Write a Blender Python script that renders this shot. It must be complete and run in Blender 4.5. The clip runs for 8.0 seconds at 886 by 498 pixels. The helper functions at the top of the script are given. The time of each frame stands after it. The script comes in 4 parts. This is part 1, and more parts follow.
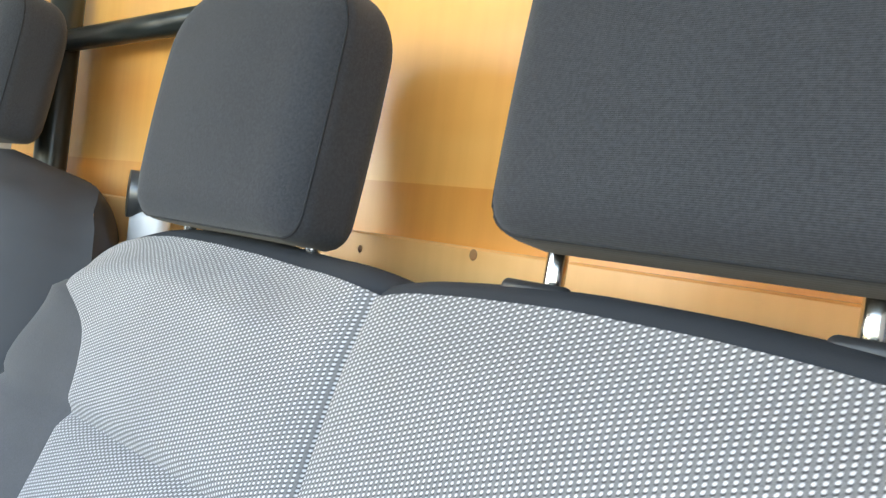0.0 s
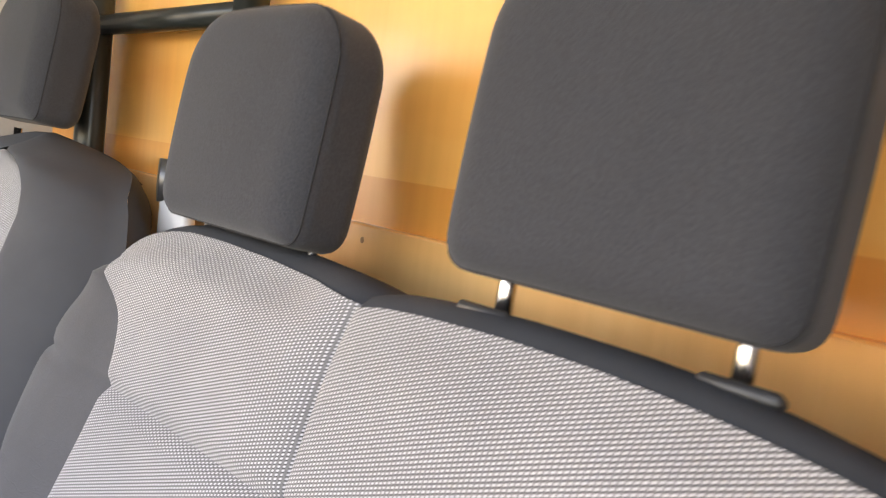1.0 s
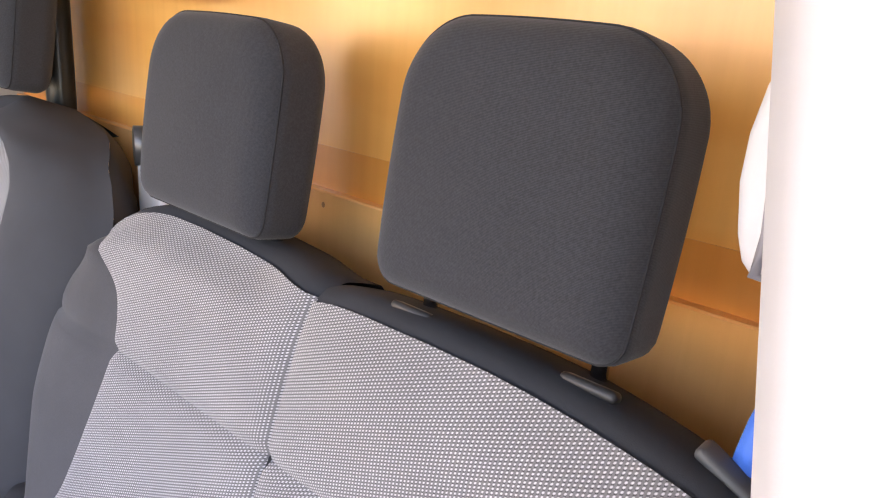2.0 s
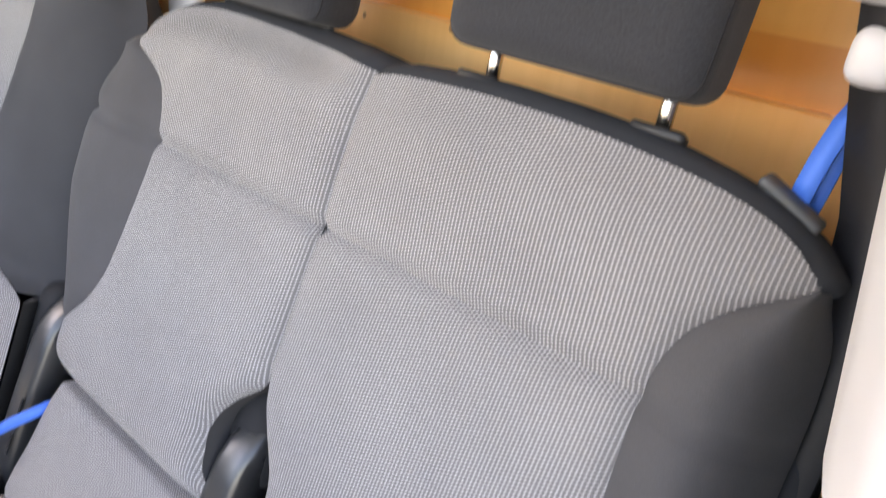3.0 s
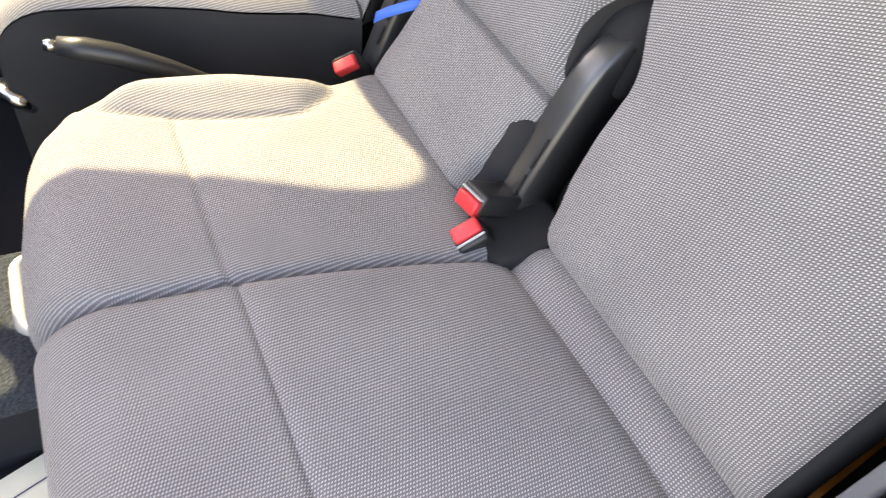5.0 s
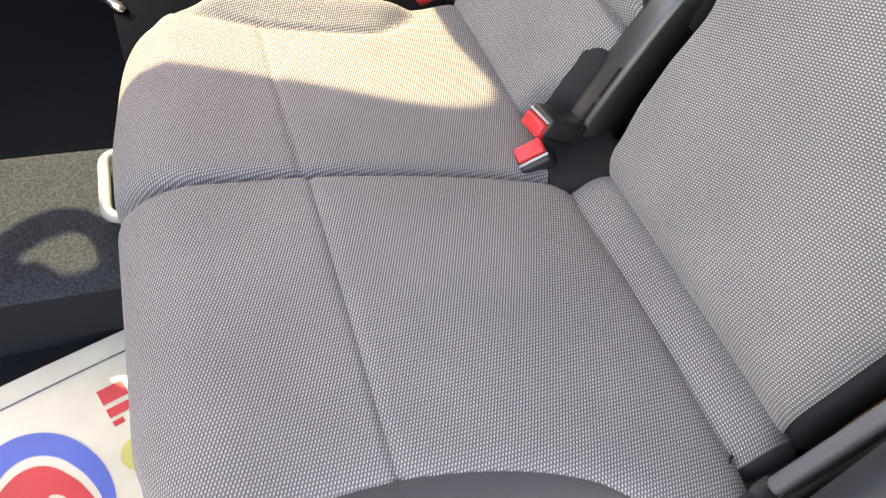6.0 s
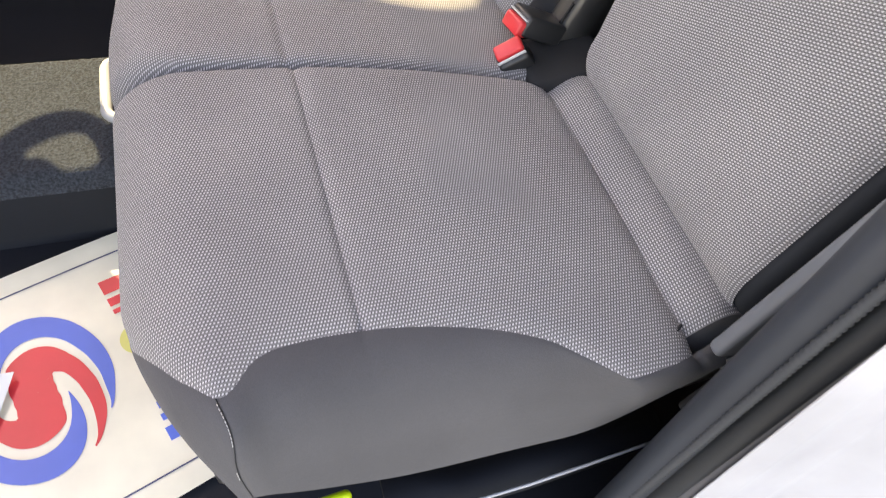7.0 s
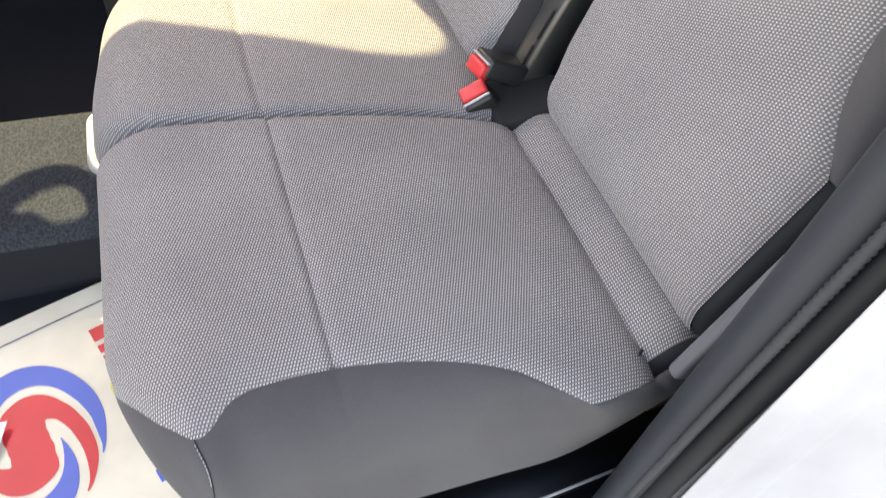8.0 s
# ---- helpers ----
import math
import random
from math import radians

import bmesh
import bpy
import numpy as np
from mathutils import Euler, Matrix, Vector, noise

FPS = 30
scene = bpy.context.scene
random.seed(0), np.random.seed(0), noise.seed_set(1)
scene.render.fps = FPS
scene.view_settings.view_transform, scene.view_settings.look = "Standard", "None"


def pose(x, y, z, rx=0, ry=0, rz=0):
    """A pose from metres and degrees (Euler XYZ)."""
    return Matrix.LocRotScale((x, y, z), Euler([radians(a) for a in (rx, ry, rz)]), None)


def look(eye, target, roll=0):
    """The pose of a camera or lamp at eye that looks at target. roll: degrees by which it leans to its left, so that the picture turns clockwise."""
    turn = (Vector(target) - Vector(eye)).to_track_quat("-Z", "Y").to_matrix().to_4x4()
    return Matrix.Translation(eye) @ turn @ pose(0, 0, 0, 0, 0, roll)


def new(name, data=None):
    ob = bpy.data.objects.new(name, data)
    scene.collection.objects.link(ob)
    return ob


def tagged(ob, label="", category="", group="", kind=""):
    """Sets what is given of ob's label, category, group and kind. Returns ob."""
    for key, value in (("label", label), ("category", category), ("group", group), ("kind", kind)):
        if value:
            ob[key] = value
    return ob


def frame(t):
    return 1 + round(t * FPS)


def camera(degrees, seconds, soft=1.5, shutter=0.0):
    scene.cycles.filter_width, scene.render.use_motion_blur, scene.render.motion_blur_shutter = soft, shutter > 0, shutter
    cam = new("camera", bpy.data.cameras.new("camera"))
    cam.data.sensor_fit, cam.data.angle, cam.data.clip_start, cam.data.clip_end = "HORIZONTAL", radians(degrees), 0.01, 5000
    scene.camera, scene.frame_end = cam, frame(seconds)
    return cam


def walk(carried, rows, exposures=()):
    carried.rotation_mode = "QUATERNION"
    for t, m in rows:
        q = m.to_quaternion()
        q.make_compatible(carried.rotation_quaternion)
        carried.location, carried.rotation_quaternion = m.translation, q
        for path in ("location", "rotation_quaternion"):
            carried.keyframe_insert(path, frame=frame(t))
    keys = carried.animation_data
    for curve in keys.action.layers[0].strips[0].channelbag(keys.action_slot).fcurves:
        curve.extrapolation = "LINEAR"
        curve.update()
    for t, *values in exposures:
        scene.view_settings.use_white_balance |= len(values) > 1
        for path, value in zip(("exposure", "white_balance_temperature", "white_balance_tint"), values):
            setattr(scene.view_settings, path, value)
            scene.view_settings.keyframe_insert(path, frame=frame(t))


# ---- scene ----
PATH = [
    (0, -0.1060, 0.1500, 1.0290, -50.62, -1.55, 7.40),
    (0.5, -0.1030, 0.1700, 1.0210, -50.27, -4.07, 8.40),
    (1, -0.1330, 0.0790, 1.0890, -48.34, -6.50, 7.80),
    (1.2, -0.1440, 0.0265, 1.1420, -48.08, -9.70, 6.95),
    (2.3, -0.1935, 0.0008, 1.2175, -50.80, -17.60, 5.00),
    (2.5, -0.2136, 0.0020, 1.1957, -51.52, -16.64, 5.68),
    (3, -0.2572, 0.0014, 1.1075, -53.18, -23.96, 9.12),
    (3.5, -0.2789, -0.0070, 1.0452, -51.37, -32.02, 10.58),
    (4, -0.3278, -0.0078, 0.9992, -46.42, -38.58, 11.75),
    (4.5, -0.3646, -0.0153, 0.9820, -40.85, -42.96, 12.00),
    (5, -0.4051, -0.0247, 0.9781, -34.33, -46.15, 11.53),
    (5.2, -0.4217, -0.0276, 0.9768, -32.78, -46.92, 11.63),
    (6.3, -0.4334, -0.1288, 0.9397, -27.42, -49.55, 12.70),
    (6.5, -0.4270, -0.1495, 0.9379, -27.21, -50.36, 12.72),
    (7, -0.4135, -0.1920, 0.9303, -27.16, -51.91, 12.79),
    (7.5, -0.4055, -0.2260, 0.9371, -27.35, -52.52, 12.37),
    (8, -0.3903, -0.2133, 0.9646, -26.34, -49.66, 9.80),
]
cam = camera(64.0, 8.0, soft=1.15, shutter=0.3)
walk(cam, [(t, pose(x, y, z, 90 + pitch, 0, yaw) @ pose(0, 0, 0, 0, 0, roll)) for t, x, y, z, yaw, pitch, roll in PATH],
     exposures=[(0, 3.49, 7300, 8), (0.5, 3.41, 8300, 18), (1.0, 3.46, 8900, 22), (1.2, 3.54, 8500, 26), (2.4, 3.14, 8100, 28), (3.0, 3.24, 8500, 22), (3.5, 3.38, 8800, 16), (5.0, 3.22, 9400, 21), (7.0, 2.97, 9900, 22), (8.0, 3.0, 9700, 19)])

# ---- daylight ----
SUN = Vector((-0.25, 0.70, 0.67)).normalized()      # towards the sun
world = bpy.data.worlds.new("sky")
scene.world = world
world.use_nodes = True
wt = world.node_tree
sky = wt.nodes.new("ShaderNodeTexSky")
sky.sky_type = "NISHITA"
sky.sun_disc = False
sky.sun_elevation = math.asin(SUN.z)
sky.sun_rotation = math.atan2(SUN.x, SUN.y)
wt.links.new(sky.outputs["Color"], wt.nodes["Background"].inputs["Color"])
wt.nodes["Background"].inputs["Strength"].default_value = 0.15
sun = new("sun", bpy.data.lights.new("sun", "SUN"))
sun.data.energy, sun.data.angle, sun.data.color = 1.64, radians(0.53), (0.96, 1.0, 0.74)
sun.matrix_world = look(SUN * 10, (0, 0, 0))


# ---- materials ----
def material(name):
    m = bpy.data.materials.new(name)
    m.use_nodes = True
    return m, m.node_tree, m.node_tree.nodes["Principled BSDF"]


def node(nt, kind, **values):
    n = nt.nodes.new(kind)
    for k, v in values.items():
        if k in n.inputs:
            n.inputs[k].default_value = v
    return n


def ramp(nt, source, stops):
    r = nt.nodes.new("ShaderNodeValToRGB")
    els = r.color_ramp.elements
    while len(els) < len(stops):
        els.new(0.5)
    for e, (p, c) in zip(els, stops):
        e.position, e.color = p, (*c, 1) if len(c) == 3 else c
    nt.links.new(source, r.inputs["Fac"])
    return r.outputs["Color"]


def mix(nt, fac, a, b, mode="MIX"):
    m = nt.nodes.new("ShaderNodeMix")
    m.data_type, m.blend_type = "RGBA", mode
    for sock, v in ((m.inputs["Factor"], fac), (m.inputs[6], a), (m.inputs[7], b)):
        if isinstance(v, bpy.types.NodeSocket):
            nt.links.new(v, sock)
        elif isinstance(v, (int, float)):
            sock.default_value = v
        else:
            sock.default_value = (*v, 1)
    return m.outputs[2]


def bump(nt, bsdf, height, strength=0.3, distance=0.001, normal=None):
    b = nt.nodes.new("ShaderNodeBump")
    b.inputs["Strength"].default_value, b.inputs["Distance"].default_value = strength, distance
    nt.links.new(height, b.inputs["Height"])
    if normal is not None:
        nt.links.new(normal, b.inputs["Normal"])
    nt.links.new(b.outputs["Normal"], bsdf.inputs["Normal"])
    return b.outputs["Normal"]


def noise_at(nt, scale, detail=4, stretch=(1, 1, 1), coord="Object"):
    tc = nt.nodes.new("ShaderNodeTexCoord")
    mp = nt.nodes.new("ShaderNodeMapping")
    mp.inputs["Scale"].default_value = stretch
    nt.links.new(tc.outputs[coord], mp.inputs["Vector"])
    n = node(nt, "ShaderNodeTexNoise", Scale=scale, Detail=detail)
    nt.links.new(mp.outputs["Vector"], n.inputs["Vector"])
    return n.outputs["Fac"]


def calc(nt, op, a, b=0.0):
    n = nt.nodes.new("ShaderNodeMath")
    n.operation = op
    for sock, v in zip(n.inputs, (a, b)):
        if isinstance(v, bpy.types.NodeSocket):
            nt.links.new(v, sock)
        else:
            sock.default_value = v
    return n.outputs[0]


def weave_material(name, light, dark, pitch_u, pitch_v):
    """Woven seat cloth: rows and columns of pale oval thread dots on a grey ground, with shade painted below each dot;
    UVs are in metres.
    """
    m, nt, bsdf = material(name)
    uv = nt.nodes.new("ShaderNodeUVMap")
    wob = nt.nodes.new("ShaderNodeTexNoise")
    wob.inputs["Scale"].default_value, wob.inputs["Detail"].default_value = 160.0, 1.0
    nt.links.new(uv.outputs["UV"], wob.inputs["Vector"])
    shift = nt.nodes.new("ShaderNodeVectorMath")
    shift.operation = "MULTIPLY_ADD"
    nt.links.new(wob.outputs["Color"], shift.inputs[0])
    shift.inputs[1].default_value = (0.0005, 0.0004, 0)
    nt.links.new(uv.outputs["UV"], shift.inputs[2])
    sep = nt.nodes.new("ShaderNodeSeparateXYZ")
    nt.links.new(shift.outputs[0], sep.inputs[0])
    pu = calc(nt, "MULTIPLY", sep.outputs["X"], 2 * math.pi / pitch_u)
    pv = calc(nt, "MULTIPLY", sep.outputs["Y"], 2 * math.pi / pitch_v)
    wave_u = calc(nt, "MULTIPLY_ADD", calc(nt, "COSINE", pu), 0.5)
    wave_v = calc(nt, "MULTIPLY_ADD", calc(nt, "COSINE", pv), 0.5)
    for w in (wave_u, wave_v):
        w.node.inputs[2].default_value = 0.5
    rough = calc(nt, "MULTIPLY", calc(nt, "SUBTRACT", noise_at(nt, 1300, 2), 0.5), 0.35)
    thread = calc(nt, "MULTIPLY_ADD", wave_v, 0.80)
    thread.node.inputs[2].default_value = 0.20
    height = calc(nt, "ADD", calc(nt, "MULTIPLY", wave_u, thread), rough)
    dots = ramp(nt, height, [(0.28, (0, 0, 0)), (0.50, (0.42, 0.42, 0.42)), (0.82, (1, 1, 1))])
    # shade below each dot, painted into the ground by a shifted wave
    shade_wave = calc(nt, "MULTIPLY_ADD", calc(nt, "COSINE", calc(nt, "ADD", pv, 2.3)), 0.5)
    shade_wave.node.inputs[2].default_value = 0.5
    dot_shade = ramp(nt, calc(nt, "ADD", calc(nt, "MULTIPLY", wave_u, shade_wave), rough), [(0.20, (1, 1, 1)), (0.62, (0.36, 0.36, 0.36))])
    soil = noise_at(nt, 9, 5)
    shade = ramp(nt, soil, [(0.3, (0.86, 0.86, 0.87)), (0.7, (1, 1, 1))])
    fine = noise_at(nt, 1100, 2)
    fleck = ramp(nt, fine, [(0.3, (0.70, 0.70, 0.71)), (0.7, (1.0, 1.0, 1.0))])
    col = mix(nt, dots, mix(nt, 1.0, dark, dot_shade, "MULTIPLY"), light)
    col = mix(nt, 1.0, mix(nt, 1.0, col, fleck, "MULTIPLY"), shade, "MULTIPLY")
    nt.links.new(col, bsdf.inputs["Base Color"])
    bsdf.inputs["Roughness"].default_value = 0.85
    bsdf.inputs["Sheen Weight"].default_value = 0.15
    bump(nt, bsdf, height, 0.5, 0.0005)
    return m


def plastic(name, colour, rough=0.5, grain=0.15, scale=700, spec=0.5):
    m, nt, bsdf = material(name)
    big = noise_at(nt, 6, 5)
    tone = ramp(nt, big, [(0.3, tuple(c * 0.82 for c in colour)), (0.7, tuple(min(1, c * 1.1) for c in colour))])
    nt.links.new(tone, bsdf.inputs["Base Color"])
    bsdf.inputs["Roughness"].default_value = rough
    bsdf.inputs["Specular IOR Level"].default_value = spec
    bump(nt, bsdf, noise_at(nt, scale, 3), grain, 0.0004)
    return m


def wood_material(name, dark, mid, pale):
    m, nt, bsdf = material(name)
    grain = noise_at(nt, 3, 3, (1, 1.0, 1.6))
    streak = noise_at(nt, 60, 4, (1, 1, 0.06))
    coarse = noise_at(nt, 3.2, 3, (1, 0.6, 2.2))
    col = ramp(nt, grain, [(0.32, dark), (0.52, mid), (0.72, pale)])
    lines = ramp(nt, streak, [(0.35, (0.96, 0.94, 0.91)), (0.6, (1, 1, 1))])
    blot = ramp(nt, coarse, [(0.40, (0.92, 0.82, 0.70)), (0.54, (1, 1, 1))])
    col = mix(nt, 1.0, mix(nt, 1.0, col, lines, "MULTIPLY"), blot, "MULTIPLY")
    nt.links.new(col, bsdf.inputs["Base Color"])
    bsdf.inputs["Roughness"].default_value = 0.36
    bsdf.inputs["Coat Weight"].default_value = 0.55
    bsdf.inputs["Coat Roughness"].default_value = 0.2
    bump(nt, bsdf, streak, 0.10, 0.001)
    return m


def carpet_material(name, colour):
    m, nt, bsdf = material(name)
    tuft = noise_at(nt, 290, 4)
    col = ramp(nt, tuft, [(0.35, tuple(c * 0.45 for c in colour)), (0.65, tuple(c * 1.5 for c in colour))])
    nt.links.new(col, bsdf.inputs["Base Color"])
    bsdf.inputs["Roughness"].default_value = 0.95
    bump(nt, bsdf, tuft, 0.9, 0.004)
    return m


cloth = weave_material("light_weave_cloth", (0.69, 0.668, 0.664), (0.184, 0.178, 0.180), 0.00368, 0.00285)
dark_cloth = plastic("dark_grey_knit", (0.060, 0.061, 0.066), 0.9, 0.35, 1300, 0.25)

# darker copy of the knit; shade on the backrest sides is in the colour
rim_shade_cloth = plastic("shaded_edge_knit", (0.034, 0.037, 0.043), 0.9, 0.35, 1300, 0.25)


def knit_material(name, colour):
    """Dark ribbed knit: fine level ribs under 2 mm apart."""
    m, nt, bsdf = material(name)
    tc = nt.nodes.new("ShaderNodeTexCoord")
    wave = node(nt, "ShaderNodeTexWave", Scale=340.0, Distortion=0.5, Detail=1.0)
    wave.bands_direction = "Z"
    nt.links.new(tc.outputs["Object"], wave.inputs["Vector"])
    rib = ramp(nt, wave.outputs["Fac"], [(0.15, tuple(c * 0.75 for c in colour)), (0.85, tuple(c * 1.18 for c in colour))])
    big = ramp(nt, noise_at(nt, 7, 4), [(0.3, (0.85, 0.85, 0.86)), (0.7, (1, 1, 1))])
    grit = ramp(nt, noise_at(nt, 500, 3), [(0.35, (0.80, 0.80, 0.80)), (0.65, (1.08, 1.08, 1.08))])
    nt.links.new(mix(nt, 1.0, mix(nt, 1.0, rib, grit, "MULTIPLY"), big, "MULTIPLY"), bsdf.inputs["Base Color"])
    bsdf.inputs["Roughness"].default_value = 0.9
    bsdf.inputs["Specular IOR Level"].default_value = 0.2
    bsdf.inputs["Sheen Weight"].default_value = 0.12
    bump(nt, bsdf, wave.outputs["Fac"], 0.15, 0.0004)
    return m


knit = knit_material("dark_ribbed_knit", (0.041, 0.042, 0.047))


def side_cloth_material(name, colour):
    """Plain dark seat cloth with fine grain and a few soft wrinkles."""
    m, nt, bsdf = material(name)
    big = ramp(nt, noise_at(nt, 7, 5), [(0.3, tuple(c * 0.84 for c in colour)), (0.7, tuple(c * 1.1 for c in colour))])
    fine = ramp(nt, noise_at(nt, 1400, 2), [(0.35, (0.82, 0.82, 0.82)), (0.65, (1, 1, 1))])
    nt.links.new(mix(nt, 1.0, big, fine, "MULTIPLY"), bsdf.inputs["Base Color"])
    bsdf.inputs["Roughness"].default_value = 0.88
    bsdf.inputs["Specular IOR Level"].default_value = 0.22
    bsdf.inputs["Sheen Weight"].default_value = 0.08
    grain = bump(nt, bsdf, noise_at(nt, 1200, 3), 0.25, 0.0004)
    fold = ramp(nt, noise_at(nt, 9, 3, (1.0, 1.6, 4.0)), [(0.482, (0, 0, 0)), (0.50, (1, 1, 1)), (0.518, (0, 0, 0))])
    bump(nt, bsdf, fold, 0.07, 0.0020, grain)
    return m


vinyl = side_cloth_material("dark_grey_side_cloth", (0.080, 0.079, 0.084))
black_plastic = plastic("black_grained_plastic", (0.022, 0.023, 0.025), 0.42, 0.2, 900)
satin_black = plastic("satin_black_plastic", (0.034, 0.035, 0.037), 0.33, 0.06, 900, 1.0)
grey_trim = plastic("dark_grey_trim_plastic", (0.075, 0.08, 0.085), 0.55, 0.2, 900)
trim_dark = plastic("charcoal_trim_plastic", (0.026, 0.031, 0.039), 0.55, 0.25, 900, 0.35)
rubber = plastic("smooth_seal_rubber", (0.014, 0.016, 0.018), 0.6, 0.4, 240, 0.35)
bead_rubber = plastic("ribbed_bead_rubber", (0.045, 0.049, 0.054), 0.7, 0.8, 400, 0.3)
cream = plastic("off_white_trim_plastic", (0.66, 0.655, 0.67), 0.5, 0.1, 900)
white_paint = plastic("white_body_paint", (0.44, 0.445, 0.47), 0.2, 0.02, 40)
red_plastic = plastic("red_button_plastic", (0.75, 0.045, 0.05), 0.4, 0.05)
blue_web = plastic("blue_strap_webbing", (0.035, 0.18, 0.72), 0.6, 0.4, 800)
black_web = plastic("black_belt_webbing", (0.012, 0.013, 0.017), 0.6, 0.4, 800)
yellow = plastic("fluorescent_yellow_plastic", (0.62, 0.85, 0.02), 0.45, 0.05)
chrome, _nt, _b = material("chromed_steel")
_b.inputs["Base Color"].default_value = (0.66, 0.66, 0.67, 1)
_b.inputs["Metallic"].default_value, _b.inputs["Roughness"].default_value = 1.0, 0.16
# white body flange in shade; the shade is painted in as grey
flange_shade = plastic("shaded_body_flange", (0.085, 0.083, 0.088), 0.4, 0.05)
loop_grey = plastic("mid_grey_plastic", (0.30, 0.29, 0.32), 0.4, 0.05)
pad_black = plastic("black_pad_cloth", (0.032, 0.032, 0.034), 0.9, 0.35, 1300, 0.2)
recliner_grey = plastic("grey_satin_plastic", (0.13, 0.14, 0.155), 0.38, 0.1, 900)
highlight_grey = plastic("pale_highlight_grey", (0.42, 0.43, 0.46), 0.3, 0.3, 300)
ivory_paint = plastic("ivory_painted_tube", (0.43, 0.44, 0.45), 0.4, 0.05)
wood = wood_material("varnished_pine", (0.90, 0.41, 0.10), (0.94, 0.49, 0.14), (0.95, 0.55, 0.185))
wood_low = wood_material("pale_varnished_pine", (0.93, 0.45, 0.14), (0.95, 0.51, 0.185), (0.96, 0.56, 0.23))
# soft shade across the pine, painted as a deeper orange strip
wood_shade = wood_material("pine_shade_band", (0.78, 0.29, 0.055), (0.85, 0.37, 0.085), (0.89, 0.44, 0.12))
knot_wood = plastic("dark_wood_knot", (0.38, 0.18, 0.07), 0.5, 0.1)
carpet = carpet_material("grey_carpet", (0.028, 0.0355, 0.047))
floor_black = plastic("black_floor_rubber", (0.007, 0.009, 0.014), 0.75, 0.4, 300, 0.3)
tube_paint = plastic("black_painted_steel", (0.02, 0.024, 0.022), 0.3, 0.05)
headliner = plastic("pale_grey_lining", (0.74, 0.73, 0.70), 0.9, 0.2)
dash_grey = plastic("charcoal_dashboard", (0.04, 0.042, 0.045), 0.6, 0.3)
# unseen upper door wall, kept pale to bounce light onto seats and bulkhead
lining_pale = plastic("pale_bounce_lining", (0.45, 0.45, 0.44), 0.6, 0.2)
# unseen ground, kept pale to send fill light into the cab
ground_pale = plastic("pale_bounce_ground", (0.32, 0.315, 0.305), 0.9, 0.8, 120)
mat_paper = plastic("cream_mat_paper", (0.88, 0.84, 0.68), 0.26, 0.6, 20)
white_paper = plastic("white_paper", (0.84, 0.84, 0.83), 0.6, 0.3, 60)
ink_blue = plastic("blue_print", (0.07, 0.16, 0.62), 0.38, 0.1, 25)
ink_red = plastic("red_print", (0.82, 0.045, 0.06), 0.38, 0.1, 25)
ink_yellow = plastic("pale_yellow_print", (0.75, 0.72, 0.22), 0.34, 0.1, 25)
ink_navy = plastic("navy_print_line", (0.06, 0.07, 0.16), 0.4, 0.1, 25)
stitch_pale = plastic("pale_thread", (0.45, 0.44, 0.43), 0.8, 0.1)
seam_gap_dark = plastic("dark_seam_and_gap_shade", (0.016, 0.016, 0.018), 0.9, 0.2)


# ---- mesh helpers ----
def part(name, bm, mat, parent=None, label="", smooth=True):
    me = bpy.data.meshes.new(name)
    bmesh.ops.recalc_face_normals(bm, faces=bm.faces)
    bm.to_mesh(me)
    bm.free()
    for p in me.polygons:
        p.use_smooth = smooth
    me.materials.append(mat)
    ob = new(name, me)
    if parent is not None:
        ob.parent = parent
    if label:
        tagged(ob, label)
    return ob


def sheet(name, fn, nu, nv, mat, parent=None, label="", cut_plan=None):
    """A smooth skin: fn(u, v) gives a point, u and v from 0 to 1; the UVs hold metres along both ways, or what cut_plan(u, v, point) gives."""
    pts = [[Vector(fn(i / nu, j / nv)) for i in range(nu + 1)] for j in range(nv + 1)]
    verts = [p for row in pts for p in row]
    w = nu + 1
    faces = [(j * w + i, j * w + i + 1, (j + 1) * w + i + 1, (j + 1) * w + i) for j in range(nv) for i in range(nu)]
    me = bpy.data.meshes.new(name)
    me.from_pydata(verts, [], faces)
    across, along = np.zeros((nv + 1, w)), np.zeros((nv + 1, w))
    mid = nu // 2
    for j in range(nv + 1):
        run = np.concatenate([[0], np.cumsum([(pts[j][i + 1] - pts[j][i]).length for i in range(nu)])])
        across[j] = run - run[mid]
    for i in range(w):
        along[:, i] = np.concatenate([[0], np.cumsum([(pts[j + 1][i] - pts[j][i]).length for j in range(nv)])])
    layer = me.uv_layers.new(name="UVMap")
    for loop in me.loops:
        j, i = divmod(loop.vertex_index, w)
        layer.data[loop.index].uv = cut_plan(i / nu, j / nv, pts[j][i]) if cut_plan else (across[j, i], along[j, i])
    for p in me.polygons:
        p.use_smooth = True
    me.materials.append(mat)
    ob = new(name, me)
    if parent is not None:
        ob.parent = parent
    if label:
        tagged(ob, label)
    return ob


def box(size, at=(0, 0, 0), r=0.004, seg=2, turn=None):
    bm = bmesh.new()
    bmesh.ops.create_cube(bm, size=1)
    bmesh.ops.scale(bm, vec=size, verts=bm.verts)
    if r > 0:
        bmesh.ops.bevel(bm, geom=bm.edges[:], offset=min(r, min(size) * 0.49), segments=seg, profile=0.5, affect="EDGES")
    if turn is not None:
        bmesh.ops.transform(bm, matrix=turn, verts=bm.verts)
    bmesh.ops.translate(bm, vec=at, verts=bm.verts)
    return bm


